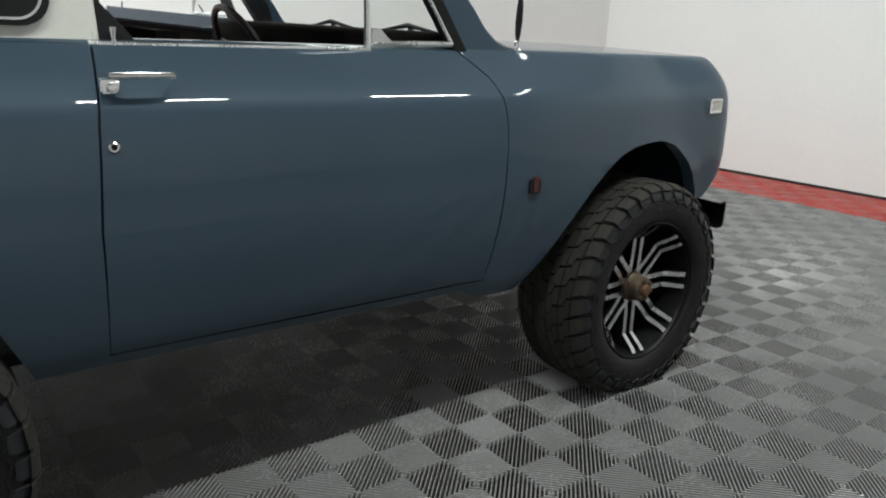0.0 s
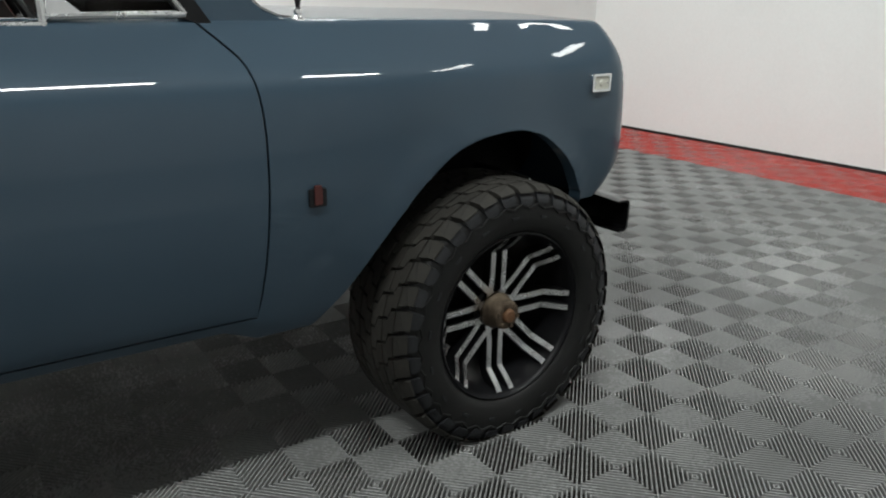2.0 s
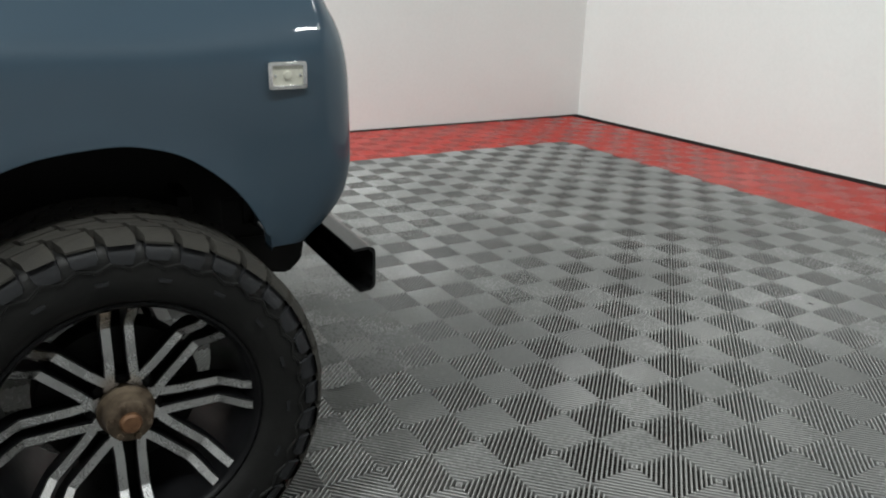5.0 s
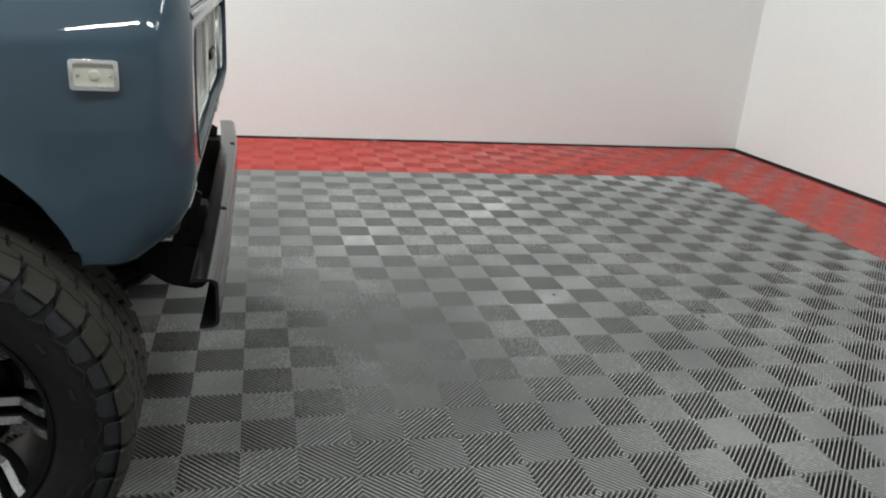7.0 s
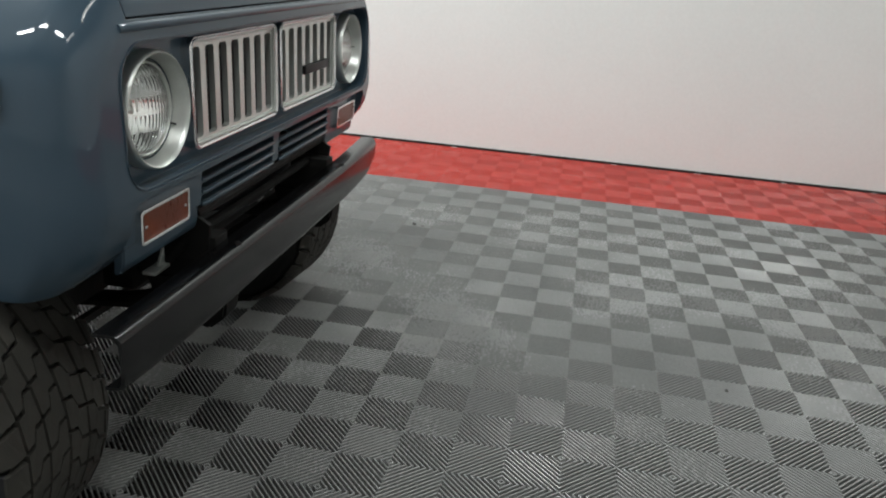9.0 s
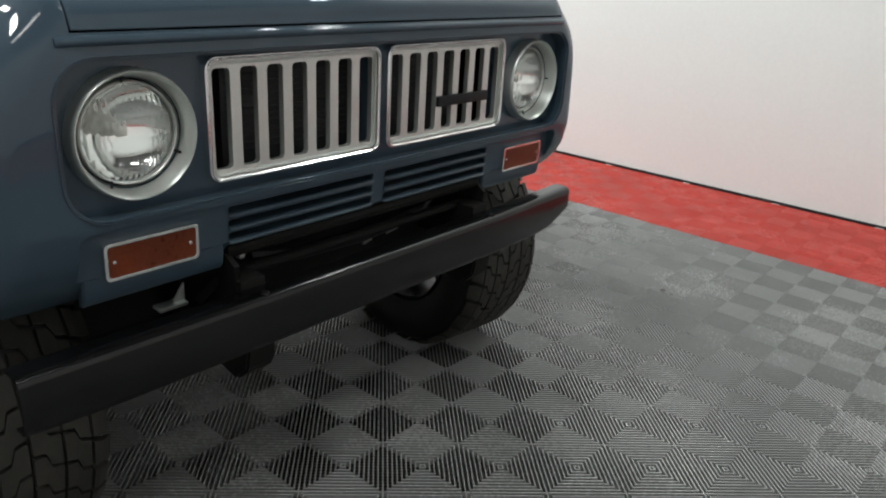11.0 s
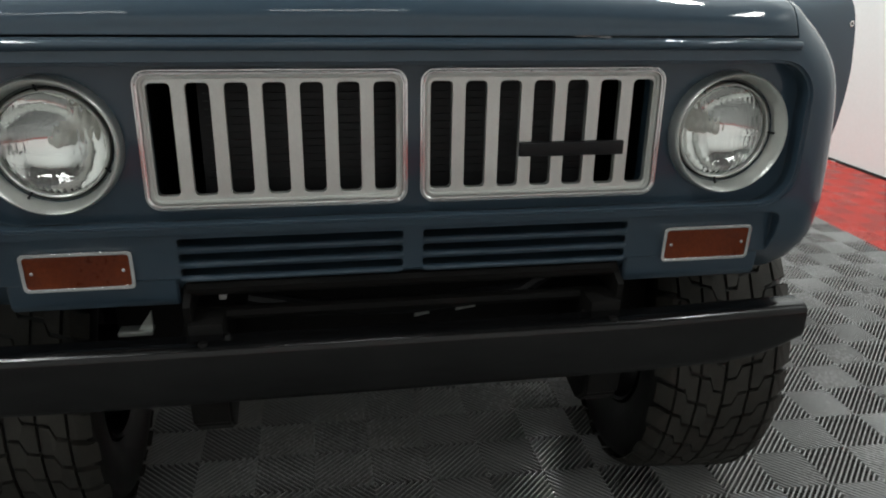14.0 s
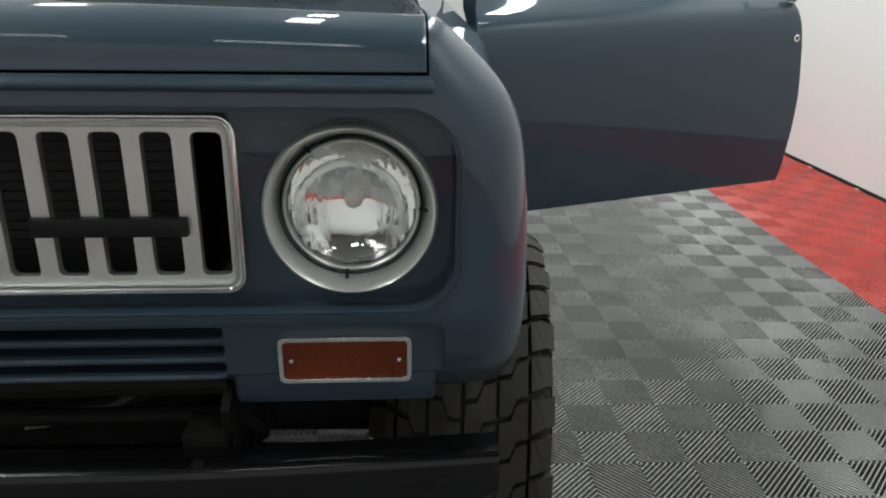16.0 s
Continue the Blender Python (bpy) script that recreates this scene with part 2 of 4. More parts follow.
def tube(bm, pts, r, n=10):
    """A round bar along a line of points."""
    pts = [Vector(p) for p in pts]
    rings = []
    for i, p in enumerate(pts):
        d = (pts[min(i + 1, len(pts) - 1)] - pts[max(i - 1, 0)]).normalized()
        u = d.orthogonal().normalized() if i == 0 else (u - d * u.dot(d)).normalized()
        v = d.cross(u)
        rad = r[i] if isinstance(r, (list, tuple)) else r
        rings.append([bm.verts.new(p + rad * (math.cos(a) * u + math.sin(a) * v)) for a in (2 * math.pi * k / n for k in range(n))])
    for p, q in zip(rings, rings[1:]):
        for k in range(n):
            bm.faces.new((p[k], p[(k + 1) % n], q[(k + 1) % n], q[k]))
    bm.faces.new(rings[0][::-1])
    bm.faces.new(rings[-1])
    return bm


def solid(bm):
    me = bpy.data.meshes.new("solid")
    bmesh.ops.recalc_face_normals(bm, faces=bm.faces[:])
    bm.to_mesh(me)
    bm.free()
    return me


def carve(me, cutter, operation="DIFFERENCE"):
    """The mesh me cut by, or shared with, the mesh cutter."""
    a, b = new("carved", me), new("cutter", cutter)
    mod = a.modifiers.new("cut", "BOOLEAN")
    mod.object, mod.operation, mod.solver = b, operation, "EXACT"
    bpy.context.view_layer.update()
    out = bpy.data.meshes.new_from_object(a.evaluated_get(bpy.context.evaluated_depsgraph_get()))
    bpy.data.objects.remove(a)
    bpy.data.objects.remove(b)
    return out


def joined(*shapes):
    bm = bmesh.new()
    for build in shapes:
        build(bm)
    return bm


# ---- room ----
def slab(name, x0, x1, y0, y1, z0, z1, mat, label, category):
    ob = part(name, box(bmesh.new(), x0, x1, y0, y1, z0, z1), mat, None, label, 0)
    return tagged(ob, label, category, "", "structure")


slab("wall_north", BACK_X - 0.15, WALL_X + 0.15, WALL_Y, WALL_Y + 0.15, -0.1, CEIL, WALL_PAINT, "plain white painted showroom wall above red tiles", "wall")
slab("wall_east", WALL_X, WALL_X + 0.15, BACK_Y, WALL_Y, -0.1, CEIL, WALL_PAINT, "plain white painted wall ahead of the parked car", "wall")
slab("wall_south", BACK_X - 0.15, WALL_X + 0.15, BACK_Y - 0.15, BACK_Y, -0.1, CEIL, GREY_WALL, "plain grey painted wall closing the showroom", "wall")
slab("wall_west", BACK_X - 0.15, BACK_X, BACK_Y, WALL_Y, -0.1, CEIL, GREY_WALL, "plain grey painted end wall of the showroom", "wall")
slab("ceiling", BACK_X - 0.15, WALL_X + 0.15, BACK_Y - 0.15, WALL_Y + 0.15, CEIL, CEIL + 0.12, CEILING_PAINT, "plain grey ceiling with strip lights below it", "ceiling")
slab("ground", BACK_X, WALL_X, BACK_Y, WALL_Y, -0.10, -0.0222, CONCRETE, "bare concrete slab under the floor tiles", "floor")
slab("baseboard", BACK_X, WALL_X - 0.012, WALL_Y - 0.010, WALL_Y, -0.022, 0.010, DARK_LINE, "thin black seal along the foot of the wall", "seal")
slab("trim", WALL_X - 0.008, WALL_X, BACK_Y, WALL_Y, -0.022, 0.006, DARK_LINE, "thin black seal along the foot of the end wall", "seal")

# strip lights under the ceiling
def strip_light(x, y, turn, share):
    thing = tagged(new("ceiling_light"), "white strip light hanging under the grey ceiling", "ceiling light", "strip lights under the ceiling")
    thing.location = (x, y, CEIL)
    thing.rotation_euler = (0, 0, radians(turn))
    part("housing", box(bmesh.new(), -0.6, 0.6, -0.15, 0.15, -0.07, 0.0, 0.01), CEILING_PAINT, thing)
    lamp = bpy.data.lights.new("strip", "AREA")
    lamp.shape, lamp.size, lamp.size_y, lamp.energy = "RECTANGLE", 1.1, 0.16 if turn else 0.22, LAMP_POWER * share
    lamp.color = (0.955, 1.0, 0.982)
    bulb = new("tube_glow", lamp)
    bulb.parent = thing
    bulb.location = (0, 0, -0.085)
    return thing


for x, y, turn, share in STRIPS:
    strip_light(x, y, turn, share)

# ---- the car: its own axes run ahead, to its left and up from the floor under the front axle ----
CAR = (-3.965, -2.71, 0.0)
LEAN = 1.1                      # the body leans a little to its right on the springs
car = tagged(new("off_road_car"), "slate blue vintage off-road car, white hardtop, driver's door open", "car")
car.location = CAR
lean = Matrix.Translation((0, 0, 0.985)) @ pose(0, 0, 0, LEAN, 0, 0) @ Matrix.Translation((0, 0, -0.985))


def body_part(name, bm_or_mesh, mat, parent=None, label="", smooth=35):
    make = mesh_part if isinstance(bm_or_mesh, bpy.types.Mesh) else part
    ob = make(name, bm_or_mesh, mat, parent or car, label, smooth)
    if parent is None:
        ob.matrix_basis = lean
    return ob


SIDE_Z = (0.505, 0.515, 0.54, 0.57, 0.60, 0.64, 0.68, 0.72, 0.76, 0.79, 0.815, 0.829, 0.838, 0.846, 0.856, 0.88, 0.90, 0.92, 0.945, 0.97, 0.99, 1.04, 1.07, 1.09, 1.105, 1.118, 1.13, 1.145, 1.165, 1.185, 1.20, 1.209)
SIDE_W = (0.842, 0.850, 0.862, 0.871, 0.878, 0.885, 0.891, 0.896, 0.899, 0.901, 0.9016, 0.902, 0.902, 0.902, 0.902, 0.9015, 0.901, 0.900, 0.899, 0.8975, 0.896, 0.889, 0.881, 0.872, 0.860, 0.847, 0.834, 0.817, 0.795, 0.773, 0.756, 0.744)
SIDE_W_NOSE = (0.842, 0.850, 0.862, 0.871, 0.878, 0.885, 0.891, 0.896, 0.899, 0.901, 0.9016, 0.902, 0.902, 0.902, 0.902, 0.902, 0.9015, 0.901, 0.900, 0.899, 0.898, 0.894, 0.890, 0.886, 0.882, 0.877, 0.871, 0.861, 0.843, 0.818, 0.796, 0.776)
TOP = ((0.733, 1.2125), (0.68, 1.2145), (0.55, 1.218), (0.35, 1.222), (0.15, 1.224), (0.0, 1.2245))
STATIONS = (-3.45, -3.40, -3.2, -2.9, -2.6, -2.3, -2.0, -1.7, -1.4, -1.1, -0.8, -0.72, -0.65, -0.56, -0.50, -0.45, -0.41, -0.37, -0.33, -0.28, -0.22, -0.15, -0.08, 0.0, 0.08, 0.15, 0.21, 0.26, 0.30, 0.34, 0.37, 0.40, 0.44, 0.47, 0.482, 0.495, 0.508, 0.52, 0.53, 0.538, 0.544, 0.5475, 0.5492, 0.55)


def hull_point(x, w, z, inset):
    """A point of the body's skin: the section swept along, drawn in and rolled over at the nose."""
    k = np.interp(x, (-3.4, -0.7, -0.3, 0.38, 0.6), (1.08, 1.08, 1.075, 1.05, 1.04))
    if z > 1.05:
        z = 1.05 + (z - 1.05) * k
    t = min(max((x - 0.45) / 0.10, 0), 1)
    w *= 1 - 0.085 * (1 - math.sqrt(1 - t * t))
    w -= 0.050 * min(max((x + 0.55) / 0.75, 0), 1) * min(w / 0.7, 1)
    t = min(max((x - 0.470) / 0.08, 0), 1)
    if z > 1.0:
        z -= (0.052 * (1 - math.sqrt(1 - t * t))) * min((z - 1.0) / 0.12, 1)
    if w > 0.6 and z > 0.52:
        off = math.hypot(x + 0.01, (z - 0.545)) - 0.385
        w += 0.010 * max(0.0, 1 - abs(off - 0.004) / 0.065) ** 1.5
    if x > 0.30:
        x -= (0.20 * max(0, 0.85 - z)) * (x - 0.30) / 0.24
        x -= 0.078 * min(max((0.80 - z) / 0.11, 0), 1.3) ** 2 * (x - 0.30) / 0.25      # the nose curls under
    if x > 0.40:
        x -= 0.009 * min(max((z - 1.10) / 0.07, 0), 1) ** 2 * min(max((x - 0.47) / 0.07, 0), 1)
    if inset:
        w = max(w - inset, 0) if w > 0.3 else w
        z -= inset * min(max((z - 1.0) / 0.2, 0), 1)
    return x, w, z


def hull(inset=0.0, x0=-3.45, x1=0.55, bottom=None):
    bm = bmesh.new()
    xs = [x for x in STATIONS if x0 <= x <= x1]
    half = list(zip(SIDE_W, SIDE_Z))
    loops = []
    for x in xs:
        boxy = 0.75 * min(max((x - 0.18) / 0.30, 0), 1)
        blend = [(w + (v - w) * boxy, z) for (w, z), v in zip(half, SIDE_W_NOSE)] + [(TOP[0][0] + 0.03 * boxy, TOP[0][1])] + list(TOP[1:])
        right = [hull_point(x, w, z, inset) for w, z in blend]
        tuck = 0.033 * min(max((x + 0.55) / 0.75, 0), 1)      # the driver's fender sits a little further in
        if -0.75 < x < -0.45 and bottom is None:              # the fender reaches lower behind the wheel
            right[:3] = [(a, w, z - 0.032 * (0.57 - z) / 0.065) for a, w, z in right[:3]]
        if bottom is not None:
            right[0] = (right[0][0], right[0][1], bottom)
        row = [bm.verts.new((a, -w, z)) for a, w, z in right] + [bm.verts.new((a, w - tuck * min(max((w - 0.6) / 0.15, 0), 1), z)) for a, w, z in right[-2::-1]]
        loops.append(row)
    n = len(loops[0])
    for p, q in zip(loops, loops[1:]):
        for i in range(n):
            bm.faces.new((p[i], p[(i + 1) % n], q[(i + 1) % n], q[i]))
    for row, flip in ((loops[0], True), (loops[-1], False)):
        for i in range(n // 2):
            quad = [row[i], row[i + 1], row[n - 2 - i], row[n - 1 - i]]
            quad = list(dict.fromkeys(quad))
            bm.faces.new(quad[::-1] if flip else quad)
    return solid(bm)


ARCH = ((-0.745, 0.316), (-0.545, 0.50), (-0.470, 0.572), (-0.385, 0.683), (-0.325, 0.751), (-0.264, 0.811), (-0.17, 0.882), (-0.10, 0.911), (-0.035, 0.924),
        (0.065, 0.930), (0.125, 0.920), (0.18, 0.900), (0.235, 0.861), (0.28, 0.816), (0.315, 0.761), (0.333, 0.721), (0.345, 0.676), (0.36, 0.316))
def eased(pts, n=4):
    """A smooth curve through an outline's points; the first and last stay corners."""
    out = [pts[0]]
    for i in range(1, len(pts) - 2):
        p0, p1, p2, p3 = (Vector(p) for p in pts[i - 1:i + 3])
        for k in range(n):
            t = k / n
            q = 0.5 * (2 * p1 + (p2 - p0) * t + (2 * p0 - 5 * p1 + 4 * p2 - p3) * t * t + (3 * p1 - p0 - 3 * p2 + p3) * t ** 3)
            out.append((q.x, q.y))
    return tuple(out) + tuple(pts[-2:])


ARCH = eased(ARCH)
REAR_ARCH = ((-1.93, 0.30), (-1.965, 0.515), (-2.02, 0.635), (-2.10, 0.765), (-2.22, 0.875), (-2.37, 0.92), (-2.55, 0.92), (-2.75, 0.865), (-2.90, 0.735), (-3.0, 0.30))
DOOR = ((-0.845, 1.308), (-0.78, 1.221), (-0.735, 1.173), (-0.703, 1.128), (-0.688, 1.028), (-0.687, 0.891), (-0.692, 0.788), (-0.70, 0.692), (-0.712, 0.598), (-0.722, 0.536), (-1.812, 0.536), (-1.814, 0.838), (-1.800, 1.058), (-1.777, 1.2), (-1.770, 1.308))


DOOR = eased(DOOR[:10], 3) + DOOR[10:]


def grown(pts, d):
    """An outline moved outward by d."""
    cu, cv = sum(p[0] for p in pts) / len(pts), sum(p[1] for p in pts) / len(pts)
    out = []
    for i, p in enumerate(pts):
        a, b = Vector(pts[i - 1]), Vector(pts[(i + 1) % len(pts)])
        t = (b - a).normalized()
        nrm = Vector((t.y, -t.x))
        if nrm.dot(Vector(p) - Vector((cu, cv))) < 0:
            nrm = -nrm
        out.append((p[0] + nrm.x * d, p[1] + nrm.y * d))
    return out


skin = carve(hull(), hull(0.05, -3.40, 0.475, 0.2))
cuts = bmesh.new()
for side in (-1, 1):
    prism(cuts, ARCH, "y", side * 0.45, side * 1.1)
    prism(cuts, REAR_ARCH, "y", side * 0.45, side * 1.1)
skin = carve(skin, solid(cuts))
skin = carve(skin, solid(box(bmesh.new(), 0.345, 0.7, -1.1, 1.1, 0.2, 0.688)))
# sunken panel for lamps and grilles
skin = carve(skin, solid(prism(bmesh.new(), rounded(-0.715, 0.715, 0.853, 1.118, 0.07, 6), "x", 0.507, 0.7)))
# the valance sits back under a ledge
step = prism(bmesh.new(), rounded(-0.700, 0.700, 0.3, 0.840, 0.022, 4), "x", 0.519, 0.7)
for v in step.verts:
    if v.co.x < 0.6:
        v.co.x -= 0.10 * max(0, 0.80 - v.co.z)
skin = carve(skin, solid(step))
cuts = bmesh.new()
for side in (-1, 1):
    u = sorted((side * 0.024, side * 0.431))
    prism(cuts, rounded(u[0], u[1], 0.884, 1.099, 0.015), "x", 0.40, 0.6)
    spin(cuts, [(0.0, 0.40), (0.0935, 0.40), (0.0935, 0.6), (0.0, 0.6)], (0, side * 0.580, 0.987), "x", 32)
    for z in (0.760, 0.788, 0.816):
        u = sorted((side * 0.018, side * 0.405))
        prism(cuts, rounded(u[0], u[1], z - 0.007, z + 0.007, 0.005, 3), "x", 0.40, 0.7)
skin = carve(skin, solid(cuts))
skin = carve(skin, solid(prism(bmesh.new(), rounded(-0.41, 0.41, 0.40, 0.742, 0.03), "x", 0.35, 0.7)))
# open top of the cabin
skin = carve(skin, solid(box(bmesh.new(), -3.3, -0.75, -0.69, 0.69, 1.0, 1.6)))
hood_box = box(bmesh.new(), -0.615, 0.7, -0.676, 0.676, 1.156, 1.5)
hood_mesh = carve(skin.copy(), solid(hood_box))
hood = carve(skin.copy(), solid(box(bmesh.new(), -0.612, 0.7, -0.673, 0.673, 1.1595, 1.5)), "INTERSECT")
skin = hood_mesh
doors = {}
for side, name in ((-1, "passenger"), (1, "driver")):
    a, b = sorted((side * 0.55, side * 1.1))
    doors[name] = carve(skin.copy(), solid(prism(bmesh.new(), grown(DOOR, -0.0025), "y", a, b)), "INTERSECT")
for side in (-1, 1):
    a, b = sorted((side * 0.55, side * 1.1))
    skin = carve(skin, solid(prism(bmesh.new(), grown(DOOR, 0.0025), "y", a, b)))
body = body_part("body", skin, PAINT, None, "slate blue painted steel body with round wheel arches", 32)
body_part("hood", hood, PAINT, None, "slate blue hood with a rolled front edge", 32)
door_r = body_part("door", doors["passenger"], PAINT, None, "closed slate blue passenger door", 32)

# flat lower corners of the valance under the turn signals
for side in (-1, 1):
    bm = prism(bmesh.new(), [(0.490, 0.760), (0.5105, 0.770), (0.5062, 0.715), (0.502, 0.699), (0.494, 0.692), (0.482, 0.690)], "y", *sorted((side * 0.412, side * 0.69)))
    bmesh.ops.bevel(bm, geom=bm.edges[:], offset=0.003, segments=2, affect="EDGES")
    body_part("valance_corner", bm, PAINT, None)

# rolled lip round the sunken lamp panel
lip = bmesh.new()
ring_prism(lip, rounded(-0.724, 0.724, 0.848, 1.126, 0.078, 8), rounded(-0.711, 0.711, 0.858, 1.114, 0.066, 8), "x", 0.530, 0.5528)
bmesh.ops.bevel(lip, geom=[e for e in lip.edges if e.calc_face_angle(0) > 1.2 and min(v.co.x for v in e.verts) > 0.54], offset=0.0055, segments=4, affect="EDGES")
body_part("panel_lip", lip, PAINT, None, "", 50)

bead = [(0.5415, -0.70, 1.1425), (0.5475, -0.66, 1.1445), (0.5485, -0.3, 1.1455), (0.5485, 0.3, 1.1455), (0.5475, 0.64, 1.1445), (0.5415, 0.68, 1.1425)]
body_part("panel_bead", tube(bmesh.new(), bead, 0.0085, 14), PAINT, None)

# the driver's door stands open on its front hinge
HINGE = Vector((-0.70, 0.865, 0.9))
OPEN = 74.0
SAG = 1.6
door_l = body_part("door", doors["driver"], PAINT, None, "slate blue driver's door standing wide open", 32)
door_l.matrix_basis = lean @ Matrix.Translation(HINGE) @ pose(0.03, 0, 0.045, 0, 0, -OPEN) @ pose(0, 0, 0, 0, SAG, 0) @ Matrix.Translation(-HINGE)


# --- grilles, lamps ---
def grille(side):
    y0, y1 = sorted((side * 0.011, side * 0.444))
    bm = ring_prism(bmesh.new(), rounded(y0, y1, 0.877, 1.106, 0.024), rounded(y0 + 0.0075, y1 - 0.0075, 0.8845, 1.0985, 0.0175), "x", 0.503, 0.531)
    bmesh.ops.bevel(bm, geom=[e for e in bm.edges if e.calc_face_angle(0) > 1.2], offset=0.0032, segments=3, affect="EDGES")
    frame_ob = body_part("grille", bm, CHROME, None, "chrome framed grille of vertical satin bars")
    bm = ring_prism(bmesh.new(), rounded(y0 + 0.0095, y1 - 0.0095, 0.8865, 1.0965, 0.016), rounded(y0 + 0.0145, y1 - 0.0145, 0.8915, 1.0915, 0.012), "x", 0.503, 0.5265)
    bmesh.ops.bevel(bm, geom=[e for e in bm.edges if e.calc_face_angle(0) > 1.2], offset=0.002, segments=2, affect="EDGES")
    body_part("inner_frame", bm, BRUSHED, frame_ob)
    bm = bmesh.new()
    prism(bm, rounded(y0 + 0.007, y1 - 0.007, 0.884, 1.099, 0.017), "x", 0.505, 0.519)
    plate = solid(bm)
    holes = bmesh.new()
    pitch = (y1 - y0 - 2 * 0.0368) / 6
    for k in range(7):
        u = y0 + 0.0368 + k * pitch
        prism(holes, rounded(u - 0.0188, u + 0.0188, 0.8985, 1.0845, 0.0085, 4), "x", 0.4, 0.6)
    body_part("bar_plate", carve(plate, solid(holes)), BRUSHED, frame_ob, "satin aluminium bars")
    if side > 0:
        bm = box(bmesh.new(), 0.518, 0.530, 0.186, 0.377, 0.9535, 0.9785, 0.003)
        body_part("badge", bm, TRIM_BLACK, frame_ob, "plain black badge strip")


def louvers(side):
    """Rolled lips under the three slots of the valance."""
    a, b = sorted((side * 0.020, side * 0.403))
    for z in (0.760, 0.788, 0.816):
        x = 0.519 - 0.10 * max(0, 0.80 - z)
        bm = tube(bmesh.new(), [(x - 0.003, a, z - 0.0115), (x + 0.0015, a + 0.008, z - 0.0115), (x + 0.0015, b - 0.008, z - 0.0115), (x - 0.003, b, z - 0.0115)], 0.0052, 12)
        body_part("louver", bm, PAINT, body)


def headlamp(side):
    c = (0, side * 0.580, 0.987)
    bm = spin(bmesh.new(), [(0.0900, 0.484), (0.0905, 0.494), (0.0945, 0.508), (0.0980, 0.520), (0.1010, 0.5305), (0.1030, 0.5365), (0.1058, 0.5395), (0.1085, 0.5370), (0.1100, 0.531), (0.1106, 0.522), (0.1106, 0.504), (0.100, 0.498)], c, "x", 64, True)
    bezel = body_part("headlight", bm, BRUSHED, None, "round sealed-beam headlight in a satin chrome bezel", 50)
    bm = spin(bmesh.new(), [(0.0925, 0.46), (0.0925, 0.490), (0.0885, 0.492), (0.0885, 0.46)], c, "x", 40, True)
    body_part("gasket", bm, TRIM_BLACK, bezel)
    bm = spin(bmesh.new(), [(0.0885, 0.490), (0.0885, 0.505), (0.0875, 0.509), (0.0850, 0.511), (0.0832, 0.509), (0.0828, 0.500)], c, "x", 48, True)
    body_part("retaining_ring", bm, BRUSHED, bezel)
    bowl = [(r, 0.4565 + 0.10 - math.sqrt(0.01 - r * r)) for r in (0.0, 0.008, 0.016, 0.024, 0.032, 0.040, 0.048, 0.056, 0.064, 0.071, 0.077, 0.0825)]
    body_part("reflector", spin(bmesh.new(), bowl, c, "x", 48), REFLECTOR, bezel)
    bm = spin(bmesh.new(), [(0.0, 0.4840), (0.006, 0.4830), (0.0105, 0.4800), (0.0125, 0.4750), (0.012, 0.4600), (0.012, 0.4555)], c, "x", 24)
    body_part("bulb_cap", bm, BULB_CAP, bezel)
    outer = [(0.0, 0.5300), (0.015, 0.5295), (0.030, 0.5278), (0.045, 0.5246), (0.058, 0.5202), (0.070, 0.5140), (0.0780, 0.5075), (0.0825, 0.5005)]
    inner = [(r * 0.965, w - 0.0045) for r, w in outer[::-1]]
    lens = body_part("lens", spin(bmesh.new(), outer + inner, c, "x", 48), LENS_GLASS, bezel, "fluted clear glass lens", 60)
    lens.visible_shadow = False
    for a in (-27, -118, 95) if side < 0 else (-2, -95, 125):
        v = Vector((0, math.cos(radians(a)), math.sin(radians(a))))
        bm = tube(bmesh.new(), [Vector(c) + v * 0.0865 + Vector((0.509, 0, 0)), Vector(c) + v * 0.0965 + Vector((0.517, 0, 0))], 0.0021, 6)
        body_part("clip", bm, TRIM_BLACK, bezel)


def turn_signal(side):
    y0, y1 = sorted((side * 0.477, side * 0.656))
    z0, z1 = 0.741, 0.811
    bm = ring_prism(bmesh.new(), rounded(y0, y1, z0, z1, 0.009), rounded(y0 + 0.006, y1 - 0.006, z0 + 0.006, z1 - 0.006, 0.006), "x", 0.505, 0.545)
    rim = body_part("turn_signal", bm, CHROME, None, "amber turn signal lamp in a chrome frame")
    rim.matrix_basis = lean @ Matrix.Translation((-0.018, 0, 0)) @ Matrix.Translation((0.52, 0, 0.776)) @ pose(0, 0, 0, 0, 3, 0) @ Matrix.Translation((-0.52, 0, -0.776))
    bm = prism(bmesh.new(), rounded(y0 + 0.0055, y1 - 0.0055, z0 + 0.0055, z1 - 0.0055, 0.006), "x", 0.505, 0.542)
    body_part("lens", bm, AMBER, rim, "amber ribbed plastic lens")
    for y in (y0 + 0.017, y1 - 0.017):
        bm = spin(bmesh.new(), [(0.0, 0.546), (0.003, 0.5455), (0.004, 0.542), (0.004, 0.537)], (0, y, (z0 + z1) / 2), "x", 10)
        body_part("screw", bm, CHROME, rim)


